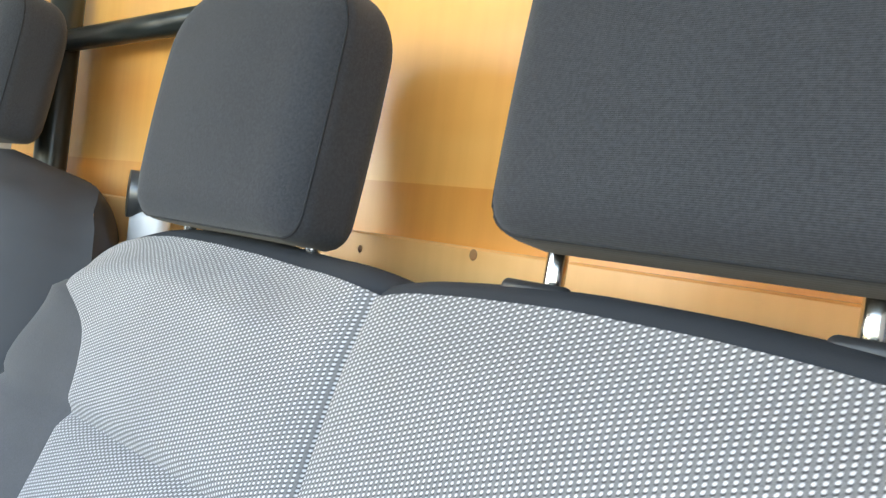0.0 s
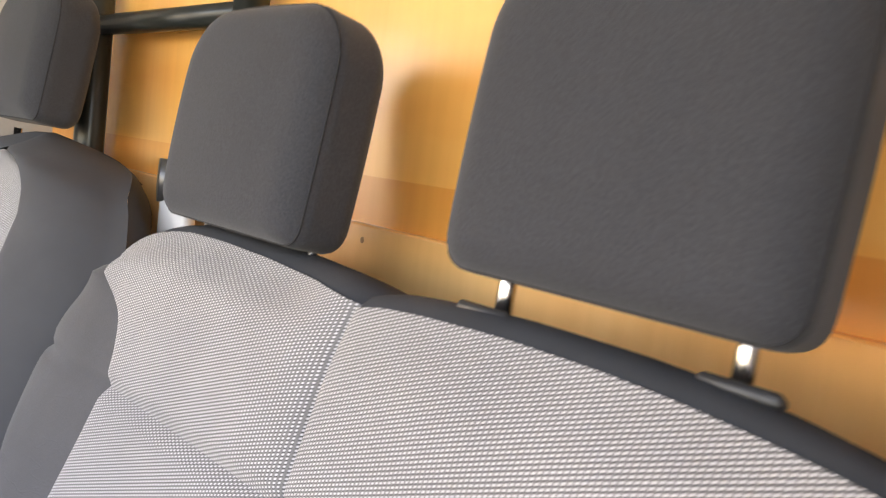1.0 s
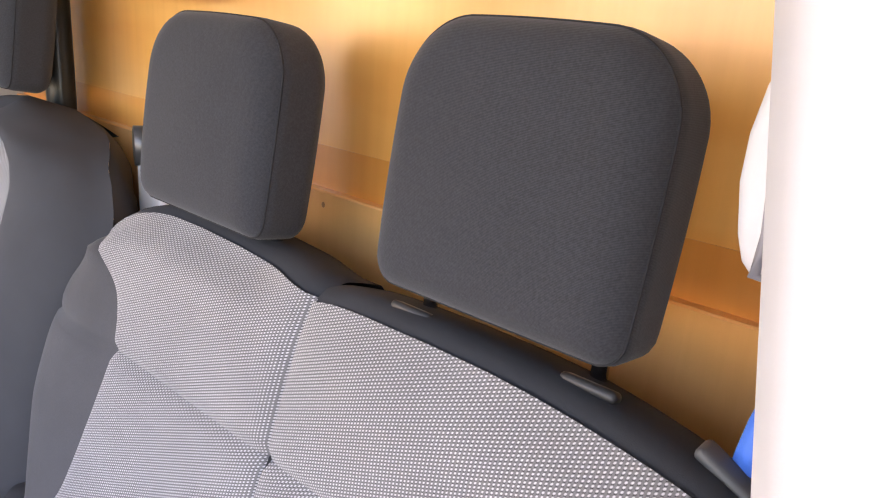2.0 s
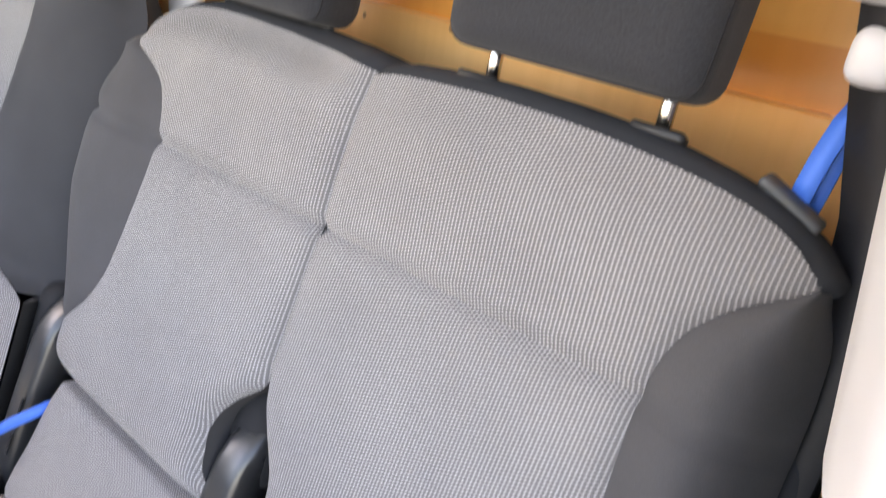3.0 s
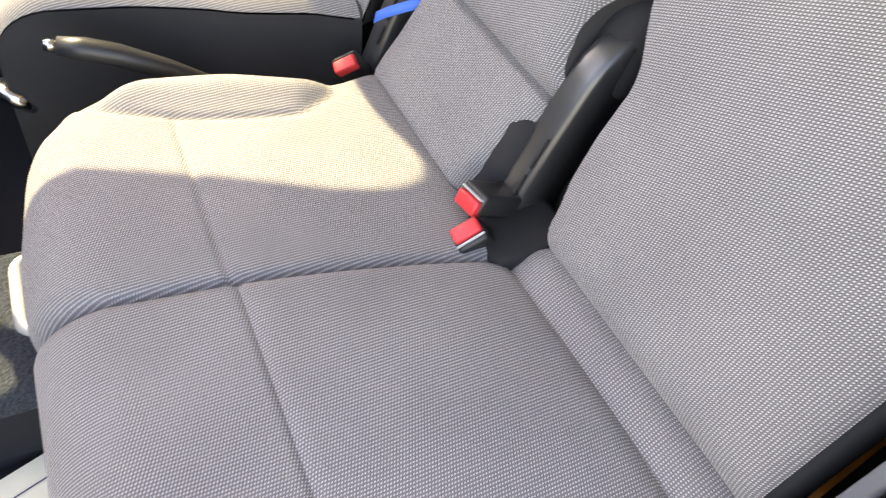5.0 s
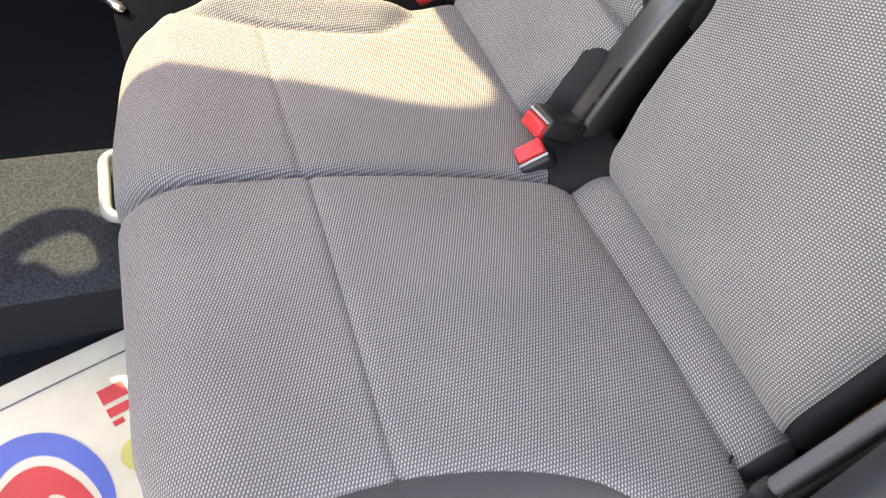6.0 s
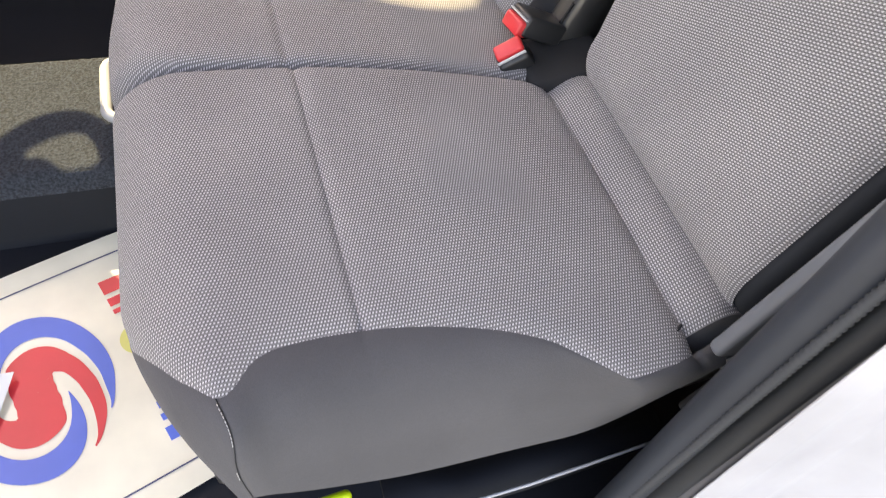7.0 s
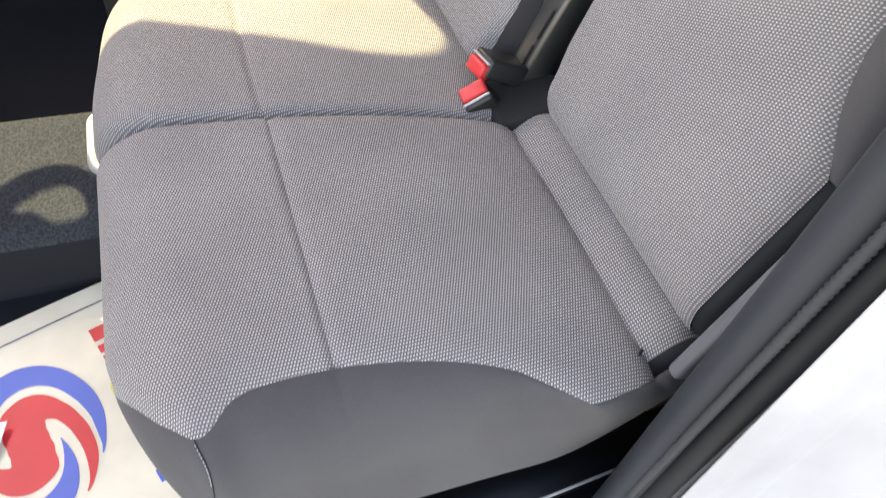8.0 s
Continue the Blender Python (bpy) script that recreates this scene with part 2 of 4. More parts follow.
def tube(points, r, n=10, closed=False):
    """A round bar along a line of points."""
    bm = bmesh.new()
    pts = [Vector(p) for p in points]
    rings = []
    for i, p in enumerate(pts):
        a = pts[i - 1] if (i or closed) else p
        b = pts[(i + 1) % len(pts)] if (i + 1 < len(pts) or closed) else p
        t = (b - a).normalized()
        side = t.cross(Vector((0.12, 0.31, 0.94))).normalized()
        up = side.cross(t)
        rr = r[i] if isinstance(r, (list, tuple)) else r
        rings.append([bm.verts.new(p + rr * (math.cos(2 * math.pi * k / n) * side + math.sin(2 * math.pi * k / n) * up)) for k in range(n)])
    for i in range(len(rings) - (0 if closed else 1)):
        a, b = rings[i], rings[(i + 1) % len(rings)]
        for k in range(n):
            bm.faces.new((a[k], a[(k + 1) % n], b[(k + 1) % n], b[k]))
    if not closed:
        bm.faces.new(rings[0])
        bm.faces.new(rings[-1][::-1])
    return bm


def ribbon(points, width, thick, across):
    """A flat strap along a line of points; across is its width's direction."""
    bm = bmesh.new()
    pts, ac = [Vector(p) for p in points], Vector(across).normalized()
    rings = []
    for i, p in enumerate(pts):
        t = (pts[min(i + 1, len(pts) - 1)] - pts[max(i - 1, 0)]).normalized()
        n = t.cross(ac).normalized()
        rings.append([bm.verts.new(p + ac * (sx * width / 2) + n * (sy * thick / 2)) for sx, sy in ((-1, -1), (1, -1), (1, 1), (-1, 1))])
    for a, b in zip(rings, rings[1:]):
        for k in range(4):
            bm.faces.new((a[k], a[(k + 1) % 4], b[(k + 1) % 4], b[k]))
    bm.faces.new(rings[0])
    bm.faces.new(rings[-1][::-1])
    return bm


def prism(outline, z0, z1, r=0.0):
    """An upright block with the given outline in plan."""
    bm = bmesh.new()
    low = [bm.verts.new((x, y, z0)) for x, y in outline]
    high = [bm.verts.new((x, y, z1)) for x, y in outline]
    n = len(outline)
    bm.faces.new(low[::-1])
    bm.faces.new(high)
    for i in range(n):
        bm.faces.new((low[i], low[(i + 1) % n], high[(i + 1) % n], high[i]))
    if r > 0:
        bmesh.ops.bevel(bm, geom=bm.edges[:], offset=r, segments=3, profile=0.5, affect="EDGES")
    return bm


def table(x, rows, soft=0.0):
    """Smoothed reading of a small table of (place, value)."""
    xs, ys = zip(*rows)
    if soft:
        return float(np.mean([np.interp(x + k * soft, xs, ys) for k in (-1, -0.5, 0, 0.5, 1)]))
    return float(np.interp(x, xs, ys))


def smooth(a, b, x):
    k = min(1, max(0, (x - a) / (b - a)))
    return k * k * (3 - 2 * k)


def empty(name, at=(0, 0, 0)):
    ob = new(name)
    ob.location = at
    return ob


# ---- cab shell ----
def shell():
    tagged(part("ground", box((60, 60, 0.2), (0, 0, -0.6), 0), ground_pale, smooth=False), "unseen pale ground added outside the van to bounce light", "ground", kind="structure")
    tagged(part("floor", box((2.2, 1.9, 0.06), (-0.55, 0.85, 0.0), 0.0), floor_black, smooth=False), "black rubber cab floor", "floor", kind="structure")
    # unseen roof; its front edge lets in sky and stops sun over the wall
    tagged(part("ceiling", box((1.60, 1.86, 0.05), (-0.25, 0.83, 1.72), 0.0), headliner, smooth=False), "unseen pale grey cab roof lining, sized to admit sky and block sun", "ceiling", kind="structure")
    # driver's side wall: a slab with the window's outline cut through
    n = 72
    ring = []
    for k in range(n):
        a = 2 * math.pi * k / n
        r = table(math.degrees(a), WIN_RADIUS, 4)
        ring.append((WC[0] + r * math.cos(a), WC[1] + r * math.sin(a)))
    bm = bmesh.new()
    rows = []
    for y in (WY, WY + 0.04):
        inner = [bm.verts.new((x, y, z)) for x, z in ring]
        outer = []
        for x, z in ring:
            dx, dz = x - WC[0], z - WC[1]
            k = min((0.43 - WC[0]) / dx if dx > 1e-6 else 99, (-1.6 - WC[0]) / dx if dx < -1e-6 else 99, (1.70 - WC[1]) / dz if dz > 1e-6 else 99, (0.03 - WC[1]) / dz if dz < -1e-6 else 99)
            outer.append(bm.verts.new((WC[0] + dx * k, y, WC[1] + dz * k)))
        rows.append((inner, outer))
    for k in range(n):
        j = (k + 1) % n
        for inner, outer in rows:
            bm.faces.new((inner[k], inner[j], outer[j], outer[k]))
        bm.faces.new((rows[0][0][k], rows[0][0][j], rows[1][0][j], rows[1][0][k]))
    wall = tagged(part("wall_driver_side", bm, lining_pale, smooth=False), "driver door wall with an open side window, upper lining pale to bounce light, charcoal lower lining", "wall", kind="structure")
    part("lower_lining", box((2.0, 0.03, 0.56), (-0.58, WY - 0.016, 0.32), 0.008, 2), dash_grey, wall, "charcoal lower door lining")
    # dashboard and bulkhead under the windscreen
    tagged(part("dashboard", box((0.45, 1.8, 0.78), (-1.35, 0.84, 0.42), 0.05, 3), dash_grey), "charcoal moulded dashboard", "dashboard", kind="structure")


WY = 1.62
WC = (-0.66, 1.13)                            # middle of the window
# outline traced back along the sun from its patch on the cushion
WIN_RADIUS = [(0, 0.318), (12, 0.3), (24, 0.295), (36, 0.307), (48, 0.357), (60, 0.399), (72, 0.355), (84, 0.294), (96, 0.261), (108, 0.244), (120, 0.24), (132, 0.245), (144, 0.259), (156, 0.289), (168, 0.342), (180, 0.444), (192, 0.504), (204, 0.546), (216, 0.425), (228, 0.336), (240, 0.289), (252, 0.263), (264, 0.251), (276, 0.251), (288, 0.263), (300, 0.289), (312, 0.333), (324, 0.343), (336, 0.371), (348, 0.341), (360, 0.318)]
shell()

# ---- wooden bulkhead ----
WX = 0.390
bulk = tagged(part("wall_bulkhead", box((0.018, 1.86, 1.69), (WX + 0.012, 0.79, 0.875), 0.0), wood, smooth=False),
              "varnished pine plywood bulkhead behind the seats", "wall", kind="structure")
part("board", box((0.016, 1.84, 0.70), (WX - 0.004, 0.79, 0.667), 0.002, 1), wood_low, bulk, "paler lower pine board", smooth=False)
part("shade_band", box((0.012, 1.84, 0.052), (WX + 0.0080, 0.79, 1.043), 0.0, 1), wood_shade, bulk, "deeper orange strip painted for a soft shade band", smooth=False)
for ky, kz, kr in ((0.513, 1.011, 0.0042), (0.651, 1.000, 0.0030)):
    bm = bmesh.new()
    bmesh.ops.create_uvsphere(bm, u_segments=14, v_segments=8, radius=kr)
    bmesh.ops.scale(bm, vec=(0.12, 1, 1.2), verts=bm.verts)
    bmesh.ops.translate(bm, vec=(WX - 0.0125, ky, kz), verts=bm.verts)
    part("knot", bm, knot_wood, bulk, "small dark knot")

frame_rack = tagged(empty("tube_rack", (0.38, 1.4, 0.6)), "black painted steel tube rack standing against the pine bulkhead", "rack")
for nm, pts, r in (("upright", [(0.358, 1.349, 0.5), (0.358, 1.349, 1.0), (0.358, 1.349, 1.69)], 0.024),
                   ("upright", [(0.358, 0.885, 1.24), (0.358, 0.885, 1.5), (0.358, 0.885, 1.69)], 0.022),
                   ("crossbar", [(0.358, 1.349, 1.245), (0.358, 1.12, 1.245), (0.358, 0.875, 1.245)], 0.0165)):
    ob = part(nm, tube(pts, r, 14), tube_paint)
    ob.parent = frame_rack
    ob.matrix_parent_inverse = Matrix.Translation((-0.38, -1.4, -0.6))

# ---- the passenger bench ----
LEAN = radians(18.4)
SN, CS = math.sin(LEAN), math.cos(LEAN)
BY = 0.4462                                   # joint between the two places
BOLSTER_IN = [(0.185, 0.392), (0.221, 0.361), (0.240, 0.350), (0.270, 0.338), (0.313, 0.331), (0.377, 0.324), (0.437, 0.320), (0.469, 0.324),
              (0.492, 0.333), (0.516, 0.353), (0.532, 0.374), (0.545, 0.393)]
BOLSTER_OUT = [(0.185, 0.394), (0.205, 0.405), (0.235, 0.417), (0.27, 0.430), (0.344, 0.448), (0.44, 0.446), (0.47, 0.442), (0.51, 0.425), (0.545, 0.395)]
BOLSTER_OUT_NEAR = [(0.185, 0.410), (0.200, 0.417), (0.23, 0.421), (0.29, 0.422), (0.36, 0.417), (0.42, 0.414), (0.47, 0.413), (0.51, 0.409), (0.545, 0.395)]
TOP_MID = [(0.0, 0.586), (0.06, 0.593), (0.14, 0.598), (0.21, 0.600), (0.27, 0.599), (0.303, 0.595), (0.342, 0.585), (0.367, 0.571), (0.384, 0.557), (0.395, 0.545)]
TOP_NEAR = [(0.0, 0.583), (0.03, 0.589), (0.07, 0.592), (0.14, 0.5945), (0.20, 0.594), (0.24, 0.592), (0.283, 0.588), (0.322, 0.583), (0.352, 0.576), (0.372, 0.567), (0.386, 0.556), (0.395, 0.545)]
CUT = [(-0.1, 0.055), (0.033, 0.052), (0.073, 0.044), (0.129, 0.042), (0.186, 0.046), (0.21, 0.040), (0.235, 0.024), (0.263, 0.008), (0.30, 0.0)]
CUT_MID = [(-0.1, 0.040), (0.129, 0.040), (0.15, 0.054), (0.194, 0.062), (0.22, 0.053), (0.245, 0.034), (0.27, 0.006), (0.30, 0.0)]
SPREAD = [(0.185, 0.0), (0.25, 0.38), (0.33, 0.82), (0.41, 1.0), (0.47, 0.88), (0.51, 0.57), (0.53, 0.42), (0.545, 0.30), (0.56, 0.2)]
SEAM = 0.438


def back_point(s, d, y):
    return Vector((0.019 + s * SN - d * CS, y, 0.428 + s * CS + d * SN))


def back_plan(u, v, p):
    """Where a point of a backrest lies on the flat cloth, whose dots stand in staggered rows."""
    return 1.085 * p.y, (p.x - 0.019) * SN + (p.z - 0.428) * CS + 0.42 * p.y


def backrest(parent, sign, low, cut, narrow, joint=BY, fwd=0.0, wide=1.0, groove=0.012, rise=0.0, top_line=None, puff=0.0, spread=0.0, lip=1.0, outer=BOLSTER_OUT, wrap=1.0):
    """One padded backrest; sign -1 runs from the joint towards the door, +1 towards the driver."""
    TOP = top_line or TOP_MID

    def place(w, s, d):
        return back_point(s + rise * smooth(0.0, 0.5, s), d + fwd, joint + sign * (w * wide + 0.0004))

    def w_in(s):
        if s <= 0.185:
            return 0.392 - min(narrow, 0.034) * smooth(0.0, 0.18, s)
        return table(s, BOLSTER_IN, 0.006) - (narrow - (narrow - min(narrow, 0.034)) * (1 - smooth(0.185, 0.30, s))) * (1 - smooth(0.5, 0.545, s))

    def w_out(s):
        return table(s, outer, 0.008) + spread * table(s, SPREAD, 0.012)

    def depth(w, s):
        wl, wf = table(s, cut, 0.006), w_in(s)
        d = 0.013
        body = 1 - math.exp(-max(0, min(w - wl, wf - w)) / 0.03)
        d += (0.012 * math.sin(math.pi * min(1, max(0, (s + 0.02) / 0.45))) + 0.008 * math.sin(math.pi * min(1, max(0, (s - SEAM) / 0.17)))) * (0.3 + 0.7 * body)
        d -= 0.0075 * math.exp(-((s - SEAM) / 0.007) ** 2)
        d -= groove * math.exp(-(w - wl) / 0.009)
        d -= 0.005 * math.exp(-((w - wf) / 0.005) ** 2)
        top = table(min(w, 0.395), TOP, 0.01)
        d += puff * smooth(0.0, 0.14, w) * smooth(0.40, 0.31, w) * smooth(SEAM, 0.56, s)
        d -= (0.003 + (0.020 if puff == 0 else 0.002) * smooth(0.0, 0.10, w)) * smooth(0.05, 0.0, top - s) if s > SEAM else 0
        if s < low + 0.06:
            d -= 0.040 * ((low + 0.06 - s) / 0.06) ** 2
        return d

    def lower(u, v):
        s = low + v * (SEAM - low)
        wl, wf = table(s, cut, 0.006), w_in(s)
        w = wl + u * (wf - wl)
        return place(w, s, depth(w, s))

    def upper(u, v):
        st = table(u * 0.395, TOP, 0.008)
        s = SEAM + v * (st - SEAM)
        w = u * w_in(s)
        return place(w, s, depth(w, s))

    def bolster(u, v):
        s = 0.185 + v * (0.545 - 0.185)
        wi, wo = w_in(s), w_out(s)
        w = wi + u * (wo - wi)
        edge = depth(wi, s)
        bulge = 0.022 * math.sin(math.pi * min(1, u * 1.15)) * math.sin(math.pi * v) ** 0.6
        return place(w, s, edge + bulge - 0.050 * u ** (2.4 if wrap == 1 else 5))

    # dark shell that wraps round the edge and closes the back
    loop = [(0.392 - min(narrow, 0.034) * smooth(0.0, 0.18, s), s) for s in np.linspace(low, 0.18, 8)]
    loop += [(w_out(s), s) for s in np.linspace(0.19, 0.54, 22)]
    loop += [(w, table(w, TOP, 0.008)) for w in np.linspace(0.393, 0.0, 26)]
    n = len(loop)

    def rim(u, v):
        k = u * (n - 1)
        i = min(int(round(k)), n - 1)
        w, s = loop[i]
        a, b = Vector(loop[max(i - 1, 0)]), Vector(loop[min(i + 1, n - 1)])
        t = (b - a).normalized()
        out = Vector((t.y, -t.x))
        side = i < 30
        base = (depth(w_in(s), s) - 0.052) if 8 <= i < 30 else depth(min(w, w_in(min(s, 0.54))), s)
        off, dd = [(-0.003, -0.003), (0.003, -0.006), (0.008, -0.014), (0.011, -0.026), (0.012, -0.045), (0.012, -0.07), (0.004, -0.092), (-0.02, -0.10)][int(round(v * 7))]
        if side:
            dd *= 0.9
            off *= 1 + (wrap - 1) * smooth(6, 12, i) * smooth(30, 26, i)
        else:
            off *= 1 + (lip - 1) * smooth(30, 40, i)
        return place(w + out.x * off, s + out.y * off, base + dd)

    shell_ob = sheet("backrest", rim, n - 1, 7, rim_shade_cloth, parent, "dark knit backrest edge, coloured darker for side shade")
    sheet("lower_panel", lower, 44, 52, cloth, shell_ob, cut_plan=back_plan)
    sheet("upper_panel", upper, 44, 26, cloth, shell_ob, cut_plan=back_plan)
    sheet("bolster", bolster, 14, 40, vinyl, shell_ob, "plain dark grey side bolster")
    # closed rear and inner side
    bm = bmesh.new()
    inner = [(w * 0.97, s - 0.012) for w, s in loop] + [(0.0, low)]
    front = [bm.verts.new(place(w, s, -0.085)) for w, s in inner]
    rear = [bm.verts.new(place(w, s, -0.110)) for w, s in inner]
    bm.faces.new(front)
    bm.faces.new(rear[::-1])
    for i in range(len(inner)):
        j = (i + 1) % len(inner)
        bm.faces.new((front[i], front[j], rear[j], rear[i]))
    part("rear_shell", bm, black_plastic, shell_ob, smooth=False)
    sheet("inner_side", lambda u, v: place(table(low + v * (TOP[0][1] - low), cut, 0.006) + 0.001, low + v * (TOP[0][1] - low),
                                           depth(table(low + v * (TOP[0][1] - low), cut, 0.006), low + v * (TOP[0][1] - low)) - 0.09 * u),
          4, 40, dark_cloth, shell_ob)
    return shell_ob


bench = tagged(empty("passenger_bench"), "grey woven double passenger bench seat with dark side bolsters", "seat")
back_near = backrest(bench, -1, -0.035, CUT, 0.0, groove=0.004, top_line=TOP_NEAR, puff=0.014, lip=1.5, outer=BOLSTER_OUT_NEAR, wrap=1.6)
back_mid = backrest(bench, 1, 0.100, CUT_MID, 0.038, spread=0.080, lip=1.6)


def lumbar_roll(parent):
    """Padded roll between the cushion and the backrest of the middle place."""
    prof = [(-0.034, 0.385), (-0.030, 0.402), (-0.016, 0.425), (0.004, 0.455), (0.020, 0.486), (0.033, 0.513), (0.045, 0.533), (0.062, 0.531)]

    def fn(u, v):
        k = v * (len(prof) - 1)
        x = np.interp(k, range(len(prof)), [p[0] for p in prof])
        z = np.interp(k, range(len(prof)), [p[1] for p in prof])
        y0 = 0.522 - 0.030 * smooth(0.1, 0.9, v)
        y1 = 0.800 - 0.012 * v
        y = y0 + u * (y1 - y0)
        e = 0.012 * (math.exp(-u / 0.03) + math.exp(-(1 - u) / 0.03))
        b = 0.006 * math.sin(math.pi * v)
        return (x - b + e, y, z + b * 0.6 - e)
    return sheet("lumbar_roll", fn, 30, 28, cloth, parent)


lumbar_roll(bench)

# cushions
DIV = [(-0.52, 0.497), (-0.46, 0.4835), (-0.32, 0.4615), (-0.22, 0.4425), (-0.125, 0.424), (-0.05, 0.408), (-0.02, 0.392), (0.05, 0.385)]
NEAR_EDGE = [(-0.440, 0.0735), (-0.434, 0.077), (-0.4285, 0.083), (-0.4205, 0.0945), (-0.4048, 0.1035), (-0.385, 0.1075), (-0.3615, 0.109), (-0.312, 0.108),
             (-0.265, 0.101), (-0.2224, 0.0905), (-0.188, 0.0785), (-0.1555, 0.0615), (-0.1222, 0.031), (-0.101, 0.0105), (-0.05, 0.016), (0.0, 0.030), (0.05, 0.041)]
FRONT_EDGE = [(0.370, 0.1055), (0.385, 0.100), (0.393, 0.092), (0.4035, 0.0785), (0.4128, 0.0715), (0.420, 0.0725), (0.427, 0.077), (0.4497, 0.099), (0.468, 0.122), (0.49, 0.145), (0.52, 0.172), (0.56, 0.205), (0.61, 0.235)]


def cushion_line(q):
    """The cushion's section front to back: q runs in metres from the rear seam forwards; gives x and z."""
    flat, r = 0.405, 0.085
    if q < flat:
        return -0.025 - q, 0.401 + 0.006 * math.sin(math.pi * q / flat)
    a = (q - flat) / r
    if a < math.pi / 2:
        return -0.430 - 1.09 * r * math.sin(a), 0.401 - r * (1 - math.cos(a))
    down = q - flat - r * math.pi / 2
    return -0.5226 + 1.2 * down ** 2, 0.401 - r - down


def cushion_plan(q, p):
    """Where a point of a cushion lies on the cloth, whose dots stand in staggered rows."""
    return 1.085 * p.y, 0.945 * q + 0.42 * p.y


def cushion_near(parent):
    def surf(q, u, crease=0.0042):
        x, z = cushion_line(q)
        ya, yb = (table(x, NEAR_EDGE, 0.004 + 0.010 * smooth(-0.40, -0.37, x) * smooth(-0.15, -0.19, x)) if q < 0.375 else table(q, FRONT_EDGE, 0.003)), table(x, DIV, 0.01)
        y = ya + u * (yb - ya)
        z -= 0.015 * math.exp(-(yb - y) / 0.006)
        z -= 0.005 * math.exp(-(y - ya) / 0.012)
        z -= crease * math.exp(-((x + 0.318) / 0.0036) ** 2) if z > 0.36 else 0
        z -= 0.010 * math.exp(-(-0.025 - x) / 0.008)
        z += 0.004 * math.sin(9 * y + 11 * x)
        # round the front corners
        if x < -0.43:
            x += (0.012 * smooth(0.030, 0.0, yb - y) ** 2 + 0.006 * smooth(0.05, 0.0, y - ya) ** 2) * smooth(-0.43, -0.47, x)
        return x, y, z
    body = sheet("cushion", lambda u, v: surf(0.293 * v, u), 90, 34, cloth, parent, "flat woven cloth seat cushion", lambda u, v, p: cushion_plan(0.293 * v, p))
    sheet("front_panel", lambda u, v: surf(0.293 + 0.317 * v, u), 90, 96, cloth, body, "", lambda u, v, p: cushion_plan(0.293 + 0.317 * v, p))
    sheet("inner_side", lambda u, v: (lambda p: (p[0] + 0.006 * v, p[1] - 0.003 * v, p[2] - 0.09 * v))(surf(0.61 * u, 1.0)), 60, 6, cloth, body)
    # rear strip by the backrest
    def strip(u, v):
        x = -0.032 + 0.085 * v
        y = 0.040 + u * (0.388 - 0.040) + 0.010 * v
        z = 0.382 + 0.034 * math.sin(math.pi * (0.1 + 0.75 * v)) - 0.01 * (math.exp(-u / 0.04) + math.exp(-(1 - u) / 0.04))
        return x, y, z
    strip_ob = sheet("rear_strip", strip, 36, 12, cloth, body)
    sheet("strip_end", lambda u, v: (lambda p: (p[0] + 0.02 * v, p[1] - 0.012 * math.sin(math.pi * v * 0.6), p[2] - 0.075 * v))(strip(0.0, u)), 14, 8, vinyl, strip_ob, "plain dark end")

    # plain side panel
    def side(u, v):
        q = 0.61 * (1 - u) - 0.02 * u
        x, z = cushion_line(max(q, 0)) if q >= 0 else (-0.025 - q, 0.400)
        xe, ye, ze = surf(max(q, 0.0), 0.0, 0.001) if q >= 0 else (x, table(x, NEAR_EDGE), 0.394)
        xb = np.interp(u, [0, 0.1, 0.2, 0.3, 0.4, 0.6, 0.8, 1], [-0.465, -0.452, -0.441, -0.428, -0.385, -0.24, -0.08, 0.02])
        zb = table(xb, [(-0.47, 0.275), (-0.455, 0.295), (-0.436, 0.311), (-0.425, 0.309), (-0.385, 0.289), (-0.296, 0.264), (-0.243, 0.260), (-0.19, 0.260), (-0.1, 0.255), (-0.06, 0.275), (0.0, 0.33), (0.02, 0.36)], 0.02)
        yb = 0.020 + 0.055 * smooth(0.24, 0, u)
        b = math.sin(math.pi * v) * 0.015 * (1 - 0.4 * v)
        return xe + (xb - xe) * v, ye + (yb - ye) * v ** 0.8 - b, ze + (zb - ze) * v ** 1.5 + b * 0.4 * (1 - v)
    panel = sheet("side_panel", side, 170, 24, vinyl, body, "plain dark grey cushion side")
    seam = [Vector(side(0.303 + 0.008 * math.sin(2 * math.pi * k / 24) - 0.006 * k / 24, k / 24)) + Vector((-0.0003, -0.0004, 0.0003)) for k in range(25)]
    part("seam", tube(seam, 0.00055, 6), seam_gap_dark, panel)
    dashes = bmesh.new()
    for k in [0.6 + 0.75 * q for q in range(11)] + [15.0, 15.8, 16.6]:
        i = int(k)
        a, b = seam[i].lerp(seam[i + 1], k - i), seam[i].lerp(seam[i + 1], min(1, k - i + 0.35))
        off = Vector((-0.0010, -0.0008, 0.0006))
        bmesh.ops.create_cube(dashes, size=1, matrix=Matrix.Translation((a + b) / 2 + off) @ (b - a).to_track_quat("Z", "Y").to_matrix().to_4x4() @ Matrix.Diagonal((0.0007, 0.0007, 0.0022, 1)))
    tagged(part("stitches", dashes, stitch_pale, panel), "pale thread stitches", kind="stuff")
    part("underside", box((0.44, 0.40, 0.05), (-0.24, 0.25, 0.285), 0.01), black_plastic, body)
    return body


